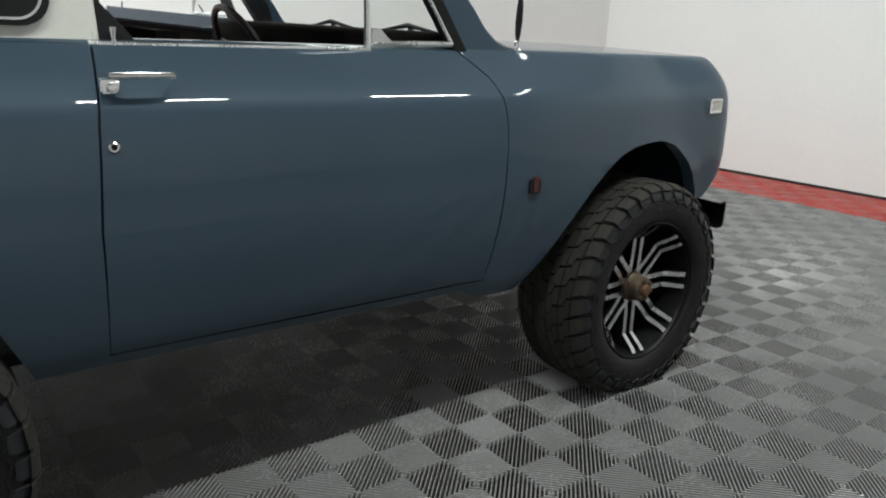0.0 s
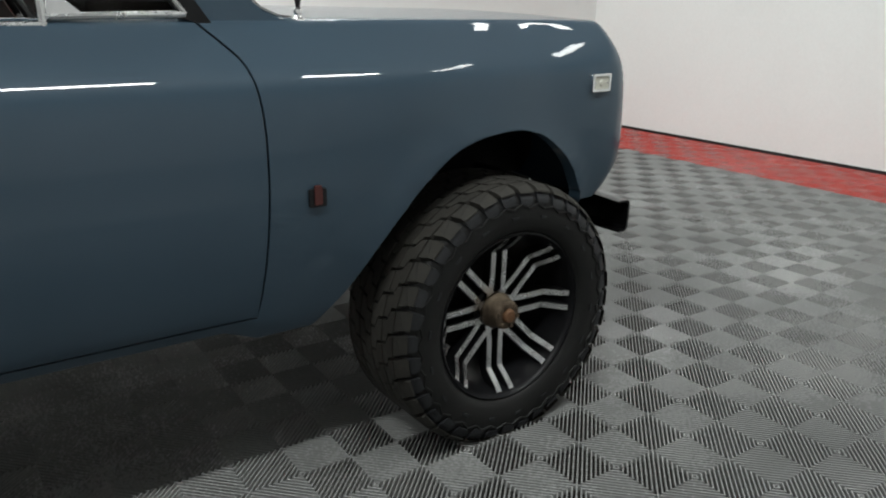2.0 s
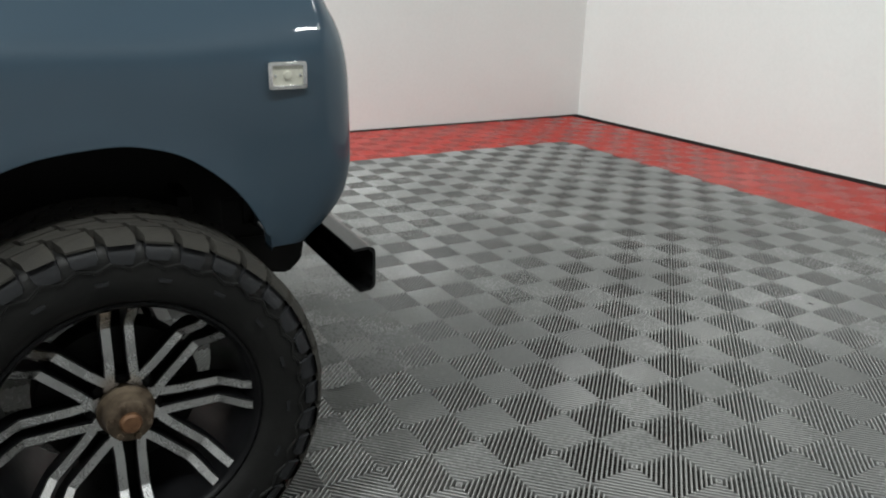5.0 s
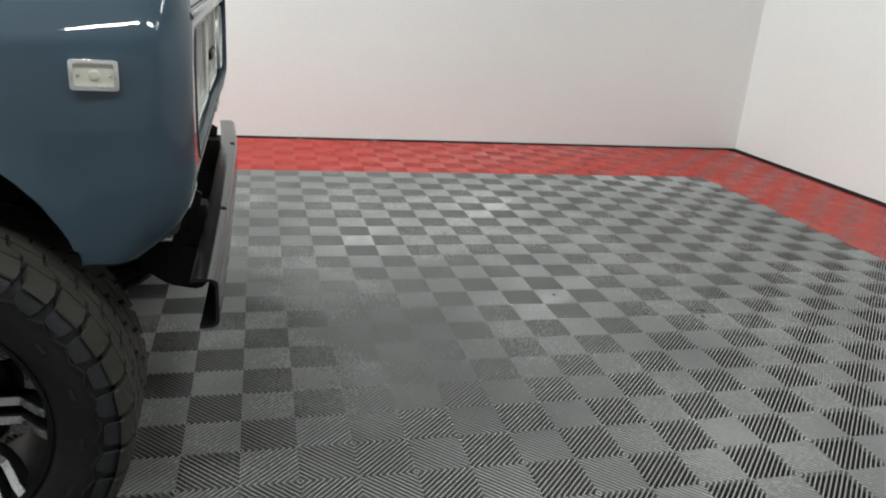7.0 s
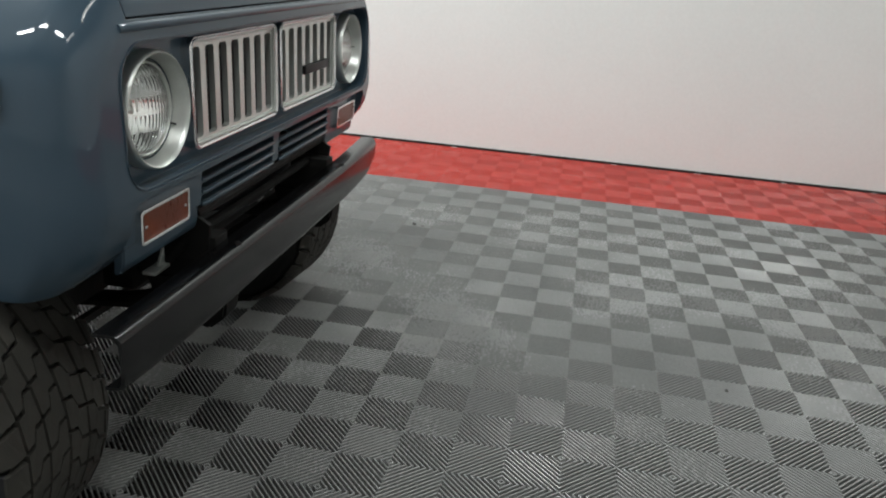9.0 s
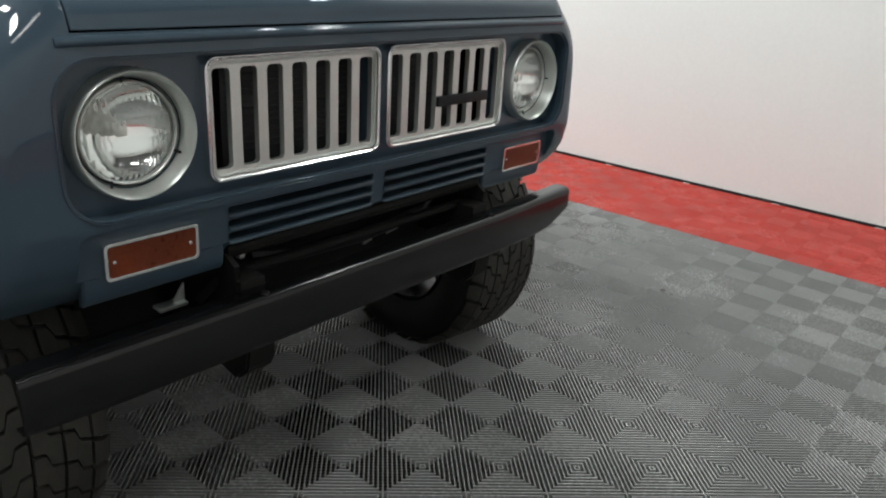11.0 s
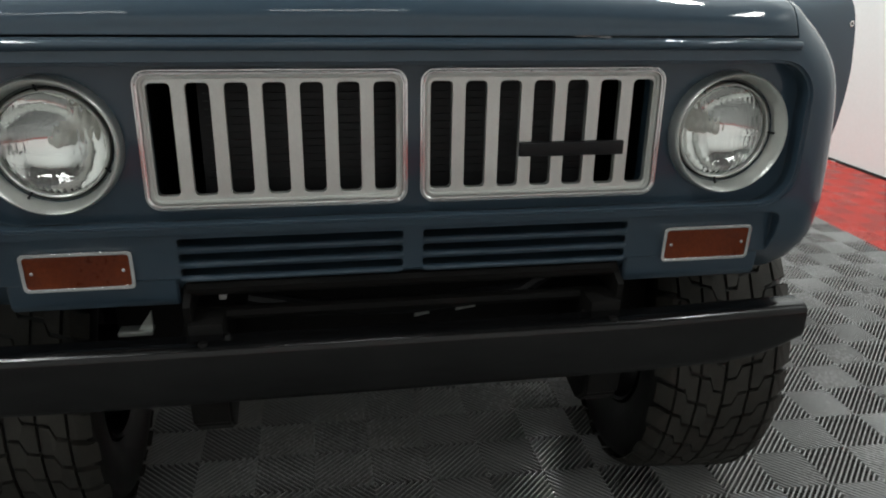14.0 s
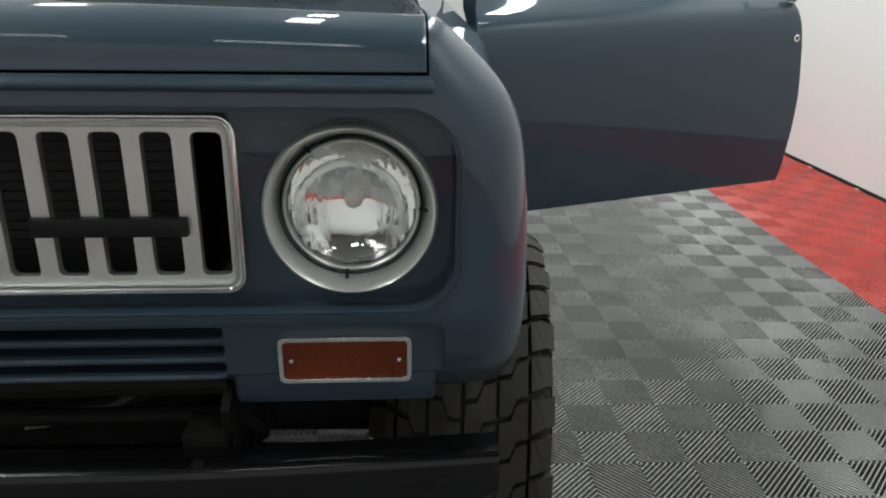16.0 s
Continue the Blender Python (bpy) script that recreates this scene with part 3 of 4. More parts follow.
def side_marker(side):
    x0, x1, z0, z1 = 0.352, 0.432, 1.019, 1.073
    y = side * (0.845 if side < 0 else 0.801)
    a, b = sorted((y - side * 0.03, y + side * 0.009))
    bm = ring_prism(bmesh.new(), rounded(x0, x1, z0, z1, 0.006), rounded(x0 + 0.008, x1 - 0.008, z0 + 0.008, z1 - 0.008, 0.004), "y", a, b)
    rim = body_part("side_marker", bm, CHROME, None, "milky white side marker lamp in a chrome frame")
    a, b = sorted((y - side * 0.03, y + side * 0.006))
    lens = body_part("lens", prism(bmesh.new(), rounded(x0 + 0.007, x1 - 0.007, z0 + 0.007, z1 - 0.007, 0.004), "y", a, b), CLEAR_MARKER, rim, "milky ribbed lens")
    for x in (x0 + 0.014, x1 - 0.014):
        body_part("screw", spin(bmesh.new(), [(0.0, side * 0.008), (0.003, side * 0.0075), (0.0035, side * 0.004)], (x, y, (z0 + z1) / 2), "y", 10), CHROME, rim)
    bm = spin(bmesh.new(), [(0.0, side * 0.009), (0.008, side * 0.0085), (0.010, side * 0.005)], ((x0 + x1) / 2, y, (z0 + z1) / 2), "y", 20)
    body_part("reflector", bm, CLEAR_MARKER, rim)
    rim.matrix_basis = lean @ Matrix.Translation((0.392, y, 0)) @ pose(0, 0, 0, 0, 0, -side * 3.5) @ Matrix.Translation((-0.392, -y, 0))


for side in (-1, 1):
    grille(side)
    louvers(side)
    headlamp(side)
    turn_signal(side)
    side_marker(side)

# emblem on each front fender
for side in (-1, 1):
    y = side * 0.9035
    a, b = sorted((y - side * 0.01, y + side * 0.006))
    bm = prism(bmesh.new(), rounded(-0.594, -0.550, 0.806, 0.850, 0.004, 2), "y", a, b)
    plate_ob = body_part("emblem", bm, TRIM_BLACK, None, "small dark red and black fender emblem")
    a, b = sorted((y, y + side * 0.009))
    bm = prism(bmesh.new(), [(-0.582, 0.812), (-0.562, 0.812), (-0.562, 0.845), (-0.564, 0.858), (-0.580, 0.858), (-0.582, 0.845)], "y", a, b)
    body_part("emblem_bar", bm, EMBLEM_RED, plate_ob)

# door furniture
def door_handle(parent, side):
    y = side * 0.852
    bm = bmesh.new()
    tube(bm, [(-1.78, y, 1.152), (-1.772, y + side * 0.032, 1.158), (-1.70, y + side * 0.038, 1.160), (-1.645, y + side * 0.032, 1.159), (-1.63, y, 1.155)], [0.007, 0.0075, 0.007, 0.0065, 0.007], 10)
    h = body_part("handle", bm, CHROME, parent, "chrome door handle")
    bm = spin(bmesh.new(), [(0.0, side * 0.03), (0.008, side * 0.029), (0.0095, side * 0.026), (0.0095, 0.0)], (-1.768, y, 1.132), "y", 16)
    body_part("button", bm, CHROME, h)
    bm = prism(bmesh.new(), [(-1.788, 1.120), (-1.754, 1.120), (-1.748, 1.148), (-1.788, 1.148)], "y", *sorted((y, y + side * 0.016)))
    bmesh.ops.bevel(bm, geom=bm.edges[:], offset=0.004, segments=2, affect="EDGES")
    body_part("handle_plate", bm, CHROME, h)
    bm = spin(bmesh.new(), [(0.006, side * 0.004), (0.0095, side * 0.005), (0.012, side * 0.003), (0.0125, -side * 0.01)], (-1.777, side * 0.893, 1.013), "y", 20)
    body_part("lock", bm, CHROME, parent, "round chrome door lock")
    bm = spin(bmesh.new(), [(0.0, side * 0.001), (0.0065, side * 0.0015)], (-1.777, side * 0.893, 1.013), "y", 12)
    body_part("keyhole", bm, TRIM_BLACK, parent)


def door_card(parent, side):
    """The dark inner lining of a door with its armrest and window crank."""
    bm = prism(bmesh.new(), [(-0.76, 1.03), (-0.745, 0.80), (-0.77, 0.60), (-1.78, 0.60), (-1.77, 1.03)], "y", *sorted((side * 0.815, side * 0.842)))
    card = body_part("door_card", bm, VINYL, parent, "dark vinyl door card")
    bm = prism(bmesh.new(), [(-0.84, 1.206), (-0.765, 1.02), (-1.765, 1.02), (-1.77, 1.206)], "y", *sorted((side * 0.708, side * 0.728)))
    body_part("upper_trim", bm, VINYL, card)
    body_part("armrest", box(bmesh.new(), -1.55, -1.25, *sorted((side * 0.76, side * 0.816)), 0.86, 0.91, 0.015), VINYL, card)
    body_part("window_crank", tube(bmesh.new(), [(-1.05, side * 0.815, 0.88), (-1.05, side * 0.79, 0.88), (-1.14, side * 0.78, 0.84), (-1.14, side * 0.75, 0.84)], 0.009, 8), CHROME, card)
    bm = tube(bmesh.new(), [(-1.728, side * 0.752, 1.18), (-1.728, side * 0.752, 1.232), (-1.728, side * 0.752, 1.252)], [0.004, 0.005, 0.0075], 10)
    body_part("lock_pin", bm, CHROME, parent)


door_card(door_r, -1)
door_card(door_l, 1)
door_handle(door_r, -1)
door_handle(door_l, 1)


def vent_window(parent, side):
    """Chrome quarter window frame, belt strip and the dark post on a door."""
    y = side * 0.745
    def bar(p, q, r, mat, name, n=8):
        body_part(name, tube(bmesh.new(), [p, q], r, n), mat, parent)
    bar((-1.082, y, 1.205), (-1.092, y, 1.60), 0.0095, BRIGHT_TRIM, "window_post")
    bar((-1.08, y, 1.232), (-0.80, y, 1.237), 0.008, BRIGHT_TRIM, "window_bar")
    bar((-0.80, y, 1.237), (-1.06, y, 1.60), 0.007, BRIGHT_TRIM, "window_bar")
    bar((-1.78, side * 0.746, 1.214), (-1.085, side * 0.746, 1.216), 0.0075, BRIGHT_TRIM, "belt_strip")
    bm = prism(bmesh.new(), [(-0.735, 1.205), (-0.805, 1.228), (-1.07, 1.60), (-1.01, 1.60)], "y", *sorted((y - side * 0.02, y + side * 0.004)))
    body_part("window_seal", bm, TRIM_BLACK, parent)
    pane = body_part("vent_pane", prism(bmesh.new(), [(-1.085, 1.236), (-0.81, 1.24), (-1.07, 1.59), (-1.09, 1.59)], "y", y - 0.002, y + 0.002), PANE_GLASS, parent)
    pane.visible_shadow = False
    bm = prism(bmesh.new(), [(-1.075, 1.236), (-1.005, 1.236), (-1.045, 1.272), (-1.07, 1.272)], "y", y - 0.006, y + 0.006)
    body_part("vent_latch", bm, CHROME, parent)


vent_window(door_r, -1)
vent_window(door_l, 1)

# short aerial on the passenger's fender
bm = spin(bmesh.new(), [(0.0, 0.0), (0.016, 0.0), (0.015, 0.005), (0.009, 0.009), (0.008, 0.014), (0.0105, 0.017), (0.0105, 0.026), (0.006, 0.031), (0.0, 0.032)], (-0.524, -0.722, 1.222), "z", 20)
mast = body_part("antenna_base", bm, CHROME, None, "chrome aerial base on the fender")
bm = tube(bmesh.new(), [(-0.524, -0.722, 1.252), (-0.524, -0.722, 1.275), (-0.523, -0.722, 1.31), (-0.522, -0.722, 1.355), (-0.522, -0.722, 1.41)], [0.005, 0.009, 0.011, 0.010, 0.004], 12)
body_part("antenna", bm, TRIM_BLACK, mast, "short dark rubber aerial")

# windscreen frame, roof, hardtop
def wall_panel(pts, side, mat, name, label="", thick=0.035, lean_in=0.16):
    """An upright side panel over an outline in (ahead, up), leaning in towards the roof."""
    bm = bmesh.new()
    prism(bm, pts, "y", 0, thick)
    for v in bm.verts:
        v.co.y = side * (0.742 - (v.co.z - 1.21) * lean_in - v.co.y)
    bmesh.ops.recalc_face_normals(bm, faces=bm.faces[:])
    return body_part(name, bm, mat, None, label)


for side in (-1, 1):
    wall_panel([(-0.52, 1.205), (-0.53, 1.222), (-0.58, 1.228), (-0.62, 1.245), (-0.66, 1.28), (-0.70, 1.335), (-0.99, 1.66), (-1.07, 1.66), (-0.735, 1.205)], side, PAINT, "windscreen_pillar", "slate blue windscreen pillar")
    lining = wall_panel([(-0.70, 1.23), (-0.735, 1.335), (-1.00, 1.64), (-1.075, 1.64), (-0.75, 1.23)], side, TRIM_BLACK, "pillar_lining", "black inner pillar lining", 0.012)
    lining.matrix_basis = lean @ Matrix.Translation((0, -side * 0.037, 0))
    bead = [(-0.545, 1.229), (-0.58, 1.234), (-0.62, 1.251), (-0.66, 1.286), (-0.70, 1.341), (-0.99, 1.666)]
    body_part("pillar_bead", tube(bmesh.new(), [(a, side * (0.742 - (b - 1.21) * 0.16 - 0.008), b) for a, b in bead], 0.0045, 8), CHROME, None)
    top_side = wall_panel([(-1.755, 1.214), (-1.77, 1.66), (-3.36, 1.66), (-3.42, 1.214)], side, WHITE_TOP, "hardtop_side", "white hardtop side panel", 0.05)
    win = rounded(-3.25, -1.845, 1.247, 1.60, 0.06, 6)
    bm = ring_prism(bmesh.new(), win, rounded(-3.225, -1.87, 1.272, 1.575, 0.04, 6), "y", 0, 0.02)
    for v in bm.verts:
        v.co.y = side * (0.746 - (v.co.z - 1.21) * 0.16 + v.co.y * 0.5)
    bmesh.ops.recalc_face_normals(bm, faces=bm.faces[:])
    body_part("window_gasket", bm, TRIM_BLACK, top_side)
    bm = ring_prism(bmesh.new(), rounded(-3.236, -1.859, 1.258, 1.589, 0.052, 6), rounded(-3.230, -1.865, 1.264, 1.583, 0.046, 6), "y", 0, 0.026)
    for v in bm.verts:
        v.co.y = side * (0.746 - (v.co.z - 1.21) * 0.16 + v.co.y * 0.5)
    bmesh.ops.recalc_face_normals(bm, faces=bm.faces[:])
    body_part("chrome_bead", bm, CHROME, top_side)
    bm = prism(bmesh.new(), rounded(-3.226, -1.869, 1.271, 1.576, 0.04, 6), "y", 0, 0.006)
    for v in bm.verts:
        v.co.y = side * (0.749 - (v.co.z - 1.21) * 0.16 + v.co.y)
    body_part("side_glass", bm, TRIM_BLACK, top_side, "dark side window glass")
roof = box(bmesh.new(), -3.40, -0.98, -0.69, 0.69, 1.655, 1.70, 0.02)
body_part("roof", roof, WHITE_TOP, None, "white hardtop roof")
body_part("hardtop_seal", box(bmesh.new(), -3.42, -1.80, -0.752, -0.70, 1.208, 1.216), TRIM_BLACK, None)
body_part("rear_panel", box(bmesh.new(), -3.40, -3.36, -0.69, 0.69, 1.21, 1.66), WHITE_TOP, None, "white hardtop back panel")
body_part("windscreen_header", box(bmesh.new(), -1.06, -0.98, -0.67, 0.67, 1.60, 1.66, 0.01), PAINT, None)
bm = prism(bmesh.new(), [(-0.70, 1.225), (-0.695, 1.228), (-1.02, 1.61), (-1.025, 1.607)], "y", -0.69, 0.69)
glass = body_part("windscreen", bm, PANE_GLASS, None, "clear windscreen glass")
glass.visible_shadow = False


def wiper(y0):
    bm = tube(bmesh.new(), [(-0.66, y0, 1.225), (-0.685, y0 + 0.03, 1.262), (-0.69, y0 + 0.06, 1.272)], 0.006, 8)
    arm = body_part("wiper", bm, TRIM_BLACK, None, "black windscreen wiper")
    bm = tube(bmesh.new(), [(-0.688, y0 - 0.13, 1.262), (-0.695, y0 + 0.06, 1.284), (-0.688, y0 + 0.25, 1.262)], [0.003, 0.009, 0.003], 8)
    body_part("blade", bm, TRIM_BLACK, arm)


wiper(-0.42)
wiper(0.12)

# cabin: dashboard, wheel, floor, seats, door cards
body_part("dashboard", box(bmesh.new(), -0.99, -0.72, -0.69, 0.69, 1.02, 1.268, 0.02, 3), VINYL, None, "dark brown padded dashboard")
body_part("firewall", box(bmesh.new(), -0.73, -0.69, -0.70, 0.70, 0.52, 1.17), CHASSIS, None)
body_part("cabin_floor", box(bmesh.new(), -3.38, -0.66, -0.80, 0.80, 0.53, 0.56), CHASSIS, None)
bm = bmesh.new()
ringpts = [(0.195, 0.0), (0.2, 0.010), (0.21, 0.013), (0.22, 0.008), (0.222, -0.004), (0.212, -0.013), (0.2, -0.01)]
spin(bm, ringpts, (0, 0, 0), "x", 40, True)
for a in (20, 160, 270):
    tube(bm, [(0.02, 0, 0), (0.0, 0.2 * math.cos(radians(a)), 0.2 * math.sin(radians(a)))], 0.009, 6)
spin(bm, [(0.0, -0.03), (0.035, -0.025), (0.04, 0.03), (0.0, 0.05)], (0, 0, 0), "x", 20)
steer = body_part("steering_wheel", bm, TRIM_BLACK, None, "black three-spoke steering wheel")
steer.matrix_basis = lean @ Matrix.Translation((-0.97, 0.36, 1.13)) @ pose(0, 0, 0, 0, -28, 0)
body_part("steering_column", tube(bmesh.new(), [(-1.00, 0.36, 1.13), (-0.75, 0.36, 0.94)], 0.025, 12), TRIM_BLACK, None)


def seat(y):
    bm = box(bmesh.new(), -1.60, -1.12, y - 0.25, y + 0.25, 0.62, 0.80, 0.05, 3)
    cushion = body_part("seat", bm, VINYL, None, "dark brown vinyl bucket seat")
    bm = prism(bmesh.new(), [(-1.58, 0.78), (-1.44, 0.78), (-1.50, 1.243), (-1.62, 1.243)], "y", y - 0.24, y + 0.24)
    bmesh.ops.bevel(bm, geom=bm.edges[:], offset=0.03, segments=2, affect="EDGES")
    body_part("seat_back", bm, VINYL, cushion)


for side in (-1, 1):
    wall_panel([(-1.81, 1.205), (-1.665, 1.205), (-1.70, 1.25), (-1.745, 1.30), (-1.775, 1.66), (-1.81, 1.66)], side, TRIM_BLACK, "lock_pillar", "black lock pillar behind the door", 0.06)
seat(-0.37)
seat(0.37)

# --- bumper ---
def bumper():
    prof = [(-0.055, 0.001), (-0.024, 0.003), (-0.0150, 0.0022), (-0.0090, 0.0002), (-0.0042, -0.0035), (-0.0012, -0.0085), (0.0, -0.015), (0.0, -0.094), (-0.0015, -0.102), (-0.006, -0.1085), (-0.014, -0.112), (-0.040, -0.114), (-0.040, -0.108), (-0.014, -0.106), (-0.007, -0.096), (-0.007, -0.016), (-0.016, -0.004), (-0.055, -0.005)]
    bm = bmesh.new()
    rows = []
    for d in (-0.845, -0.835, -0.80, -0.74, -0.66, -0.58, -0.52, -0.46, -0.40, -0.2, 0.0, 0.2, 0.40, 0.46, 0.52, 0.58, 0.66, 0.74, 0.80, 0.835, 0.845):
        t = max(0.0, abs(d) - 0.42) / 0.425
        x = 0.595 - (0.02 if d > 0 else 0.006) * t ** 1.3
        lift = (0.042 if d > 0 else 0.006) * max(0.0, (abs(d) - 0.70) / 0.145) ** 1.5
        rows.append([bm.verts.new((x + a, d * 0.955 - 0.031, 0.650 + b + (lift if b < -0.05 else 0))) for a, b in prof])
    n = len(prof)
    for p, q in zip(rows, rows[1:]):
        for i in range(n):
            bm.faces.new((p[i], p[(i + 1) % n], q[(i + 1) % n], q[i]))
    bm.faces.new(rows[0])
    bm.faces.new(rows[-1][::-1])
    bmesh.ops.recalc_face_normals(bm, faces=bm.faces[:])
    ob = body_part("front_bumper", bm, BUMPER_BLACK, None, "satin black steel channel bumper with swept ends", 30)
    for d in (-0.37, 0.37):
        bm = spin(bmesh.new(), [(0.0, 0.006), (0.007, 0.005), (0.010, 0.0), (0.010, -0.006)], (0.578, d, 0.650), "z", 12)
        body_part("bolt", bm, CHASSIS, ob)


bumper()

# --- chassis ---
for side in (-1, 1):
    body_part("frame_rail", box(bmesh.new(), -3.2, 0.54, side * 0.37 - 0.03, side * 0.37 + 0.03, 0.56, 0.67, 0.006), CHASSIS, None, "grimy black frame rail")
    body_part("bumper_bracket", box(bmesh.new(), 0.50, 0.59, side * 0.37 - 0.035, side * 0.37 + 0.035, 0.56, 0.638, 0.005), CHASSIS, None)
    bm = prism(bmesh.new(), [(0.40, 0.60), (0.52, 0.62), (0.53, 0.70), (0.46, 0.745), (0.40, 0.74)], "y", side * 0.40 - 0.006, side * 0.40 + 0.006)
    body_part("frame_horn", bm, CHASSIS, None)
    bm = prism(bmesh.new(), [(0.36, 0.57), (0.38, 0.50), (0.44, 0.455), (0.515, 0.44), (0.555, 0.475), (0.57, 0.56)], "y", side * 0.37 - 0.036, side * 0.37 + 0.036)
    bmesh.ops.bevel(bm, geom=bm.edges[:], offset=0.006, segments=2, affect="EDGES")
    body_part("spring_hanger", bm, CHASSIS, None, "grimy spring hanger under the frame end")
    body_part("leaf_spring", tube(bmesh.new(), [(0.55, side * 0.37, 0.54), (0.3, side * 0.37, 0.47), (0.0, side * 0.37, 0.44), (-0.35, side * 0.37, 0.48), (-0.58, side * 0.37, 0.56)], 0.022, 8), CHASSIS, None)
    body_part("shock", tube(bmesh.new(), [(0.05, side * 0.46, 0.44), (0.10, side * 0.43, 0.86)], 0.028, 12), CHASSIS, None)
    body_part("inner_fender", box(bmesh.new(), -0.52, 0.455, side * 0.47 - 0.004, side * 0.47 + 0.004, 0.70, 1.13), CHASSIS, None)
body_part("radiator", box(bmesh.new(), 0.40, 0.44, -0.36, 0.36, 0.72, 1.14, 0.004), RADIATOR, None, "dark finned radiator core")
body_part("valance_backing", box(bmesh.new(), 0.445, 0.462, -0.42, 0.42, 0.742, 0.85), CHASSIS, None)
# small bare steel pieces and hoses that show under the valance
for y, z, w, h in ((0.025, 0.641, 0.030, 0.036), (0.112, 0.647, 0.040, 0.030)):
    bm = prism(bmesh.new(), [(y - w / 2, z - h / 2), (y + w / 2, z - h / 2 + 0.006), (y + w / 3, z + h / 2), (y - w / 3, z + h / 3)], "x", 0.455, 0.460)
    body_part("mount_plate", bm, BRUSHED, None, "bare steel mounting plate")
body_part("tow_tab", box(bmesh.new(), 0.44, 0.47, -0.535, -0.475, 0.622, 0.630, 0.002), BRUSHED, None)
body_part("tow_tab_web", prism(bmesh.new(), [(-0.50, 0.63), (-0.475, 0.63), (-0.475, 0.665)], "x", 0.452, 0.458), BRUSHED, None)
body_part("hose_clip", box(bmesh.new(), 0.45, 0.47, -0.352, -0.338, 0.685, 0.712, 0.003), BRUSHED, None)
body_part("lower_hose", tube(bmesh.new(), [(0.43, -0.30, 0.668), (0.455, -0.2, 0.655), (0.46, 0.0, 0.650), (0.45, 0.22, 0.662), (0.42, 0.30, 0.70)], 0.017, 10), TRIM_BLACK, None)
for k in range(14):
    z = 0.905 + 0.0135 * k
    body_part("radiator_fin", box(bmesh.new(), 0.440, 0.4445, -0.35, 0.35, z, z + 0.003), RADIATOR, None)
body_part("radiator_crossmember", tube(bmesh.new(), [(0.49, -0.40, 0.722), (0.49, 0.40, 0.722)], 0.016, 10), CHASSIS, None)
body_part("sway_bar", tube(bmesh.new(), [(0.42, -0.42, 0.60), (0.47, -0.40, 0.66), (0.47, 0.40, 0.66), (0.42, 0.42, 0.60)], 0.013, 8), CHASSIS, None)
# three unseen dark boxes, added to block light and bright floor under the car
body_part("crossmember", box(bmesh.new(), 0.26, 0.34, -0.42, 0.42, 0.52, 0.70, 0.01), CHASSIS, None, "grimy front frame crossmember")
body_part("splash_apron", box(bmesh.new(), 0.20, 0.235, -0.60, 0.60, 0.49, 0.75, 0.008), CHASSIS, None)
part("added_pan_block", box(bmesh.new(), -0.45, 0.20, -0.22, 0.22, 0.47, 0.64, 0.04), CHASSIS, car)
axle = part("front_axle", tube(bmesh.new(), [(0, -0.72, 0.372), (0, 0.72, 0.372)], 0.042, 14), CHASSIS, car, "grimy black solid front axle")
part("differential", spin(bmesh.new(), [(0.0, -0.11), (0.07, -0.10), (0.12, -0.05), (0.13, 0.0), (0.12, 0.05), (0.07, 0.10), (0.0, 0.11)], (0, 0.2, 0.372), "x", 24), CHASSIS, axle)
part("tie_rod", tube(bmesh.new(), [(0.14, -0.70, 0.37), (0.14, 0.70, 0.37)], 0.014, 8), CHASSIS, axle)
part("rear_axle", tube(bmesh.new(), [(-2.385, -0.72, 0.372), (-2.385, 0.72, 0.372)], 0.042, 14), CHASSIS, car)
part("engine", box(bmesh.new(), -0.55, 0.28, -0.26, 0.26, 0.62, 1.06, 0.04), CHASSIS, car, "dark engine block under the hood")
part("transmission", box(bmesh.new(), -1.6, -0.55, -0.16, 0.16, 0.46, 0.62, 0.05), CHASSIS, car)

# --- wheels ---
R_TYRE = 0.404
LUGS = 36


def tread_blocks(bm, r0, r1):
    """Interlocking Z-shaped lugs with narrow grooves; the shoulder lugs stand apart and round over to the sidewall."""
    step = 2 * math.pi / LUGS

    def lug(outline, wrap=False):
        lo, hi = [], []
        ca = sum(p[0] for p in outline) / len(outline)
        cw = sum(p[1] for p in outline) / len(outline)
        for a, w in outline:
            edge = max(0.0, abs(w) - 0.112) / 0.04
            top = r1 - (0.022 * edge ** 1.6 if wrap else 0.0)
            b, v = ca + (a - ca) * 0.965, cw + (w - cw) * 0.975
            lo.append(bm.verts.new((r0 * math.cos(a), w, r0 * math.sin(a))))
            hi.append(bm.verts.new((top * math.cos(b), v, top * math.sin(b))))
        n = len(outline)
        bm.faces.new(hi)
        for i in range(n):
            bm.faces.new((lo[i], lo[(i + 1) % n], hi[(i + 1) % n], hi[i]))

    # rows: inner and outer edge, start, how far the far edge runs on, length, in pitches
    rows = ((0.003, 0.054, 0.0, 0.50, 0.90), (0.059, 0.106, 0.62, 0.46, 0.88))
    for k in range(LUGS):
        for s in (-1, 1):
            turn = k + (0.45 if s > 0 else 0.0)
            for w0, w1, start, run, long in rows:
                m = (w0 + w1) / 2
                line = ((0.0, w0), (0.06, m - 0.005), (run, m + 0.005), (run + 0.08, w1))
                near = [(turn + start + a, w) for a, w in line]
                far = [(turn + start + a + long, w) for a, w in line]
                lug([(a * step, s * w) for a, w in near + far[::-1]])
            w_out = 0.152 if k % 2 else 0.147
            near = [(1.26, 0.111), (1.31, 0.122), (1.42, 0.136), (1.45, w_out)]
            far = [(2.09, 0.111), (2.13, 0.122), (2.22, 0.136), (2.21, w_out)]
            lug([((turn + a) * step, s * w) for a, w in near + far[::-1]], True)


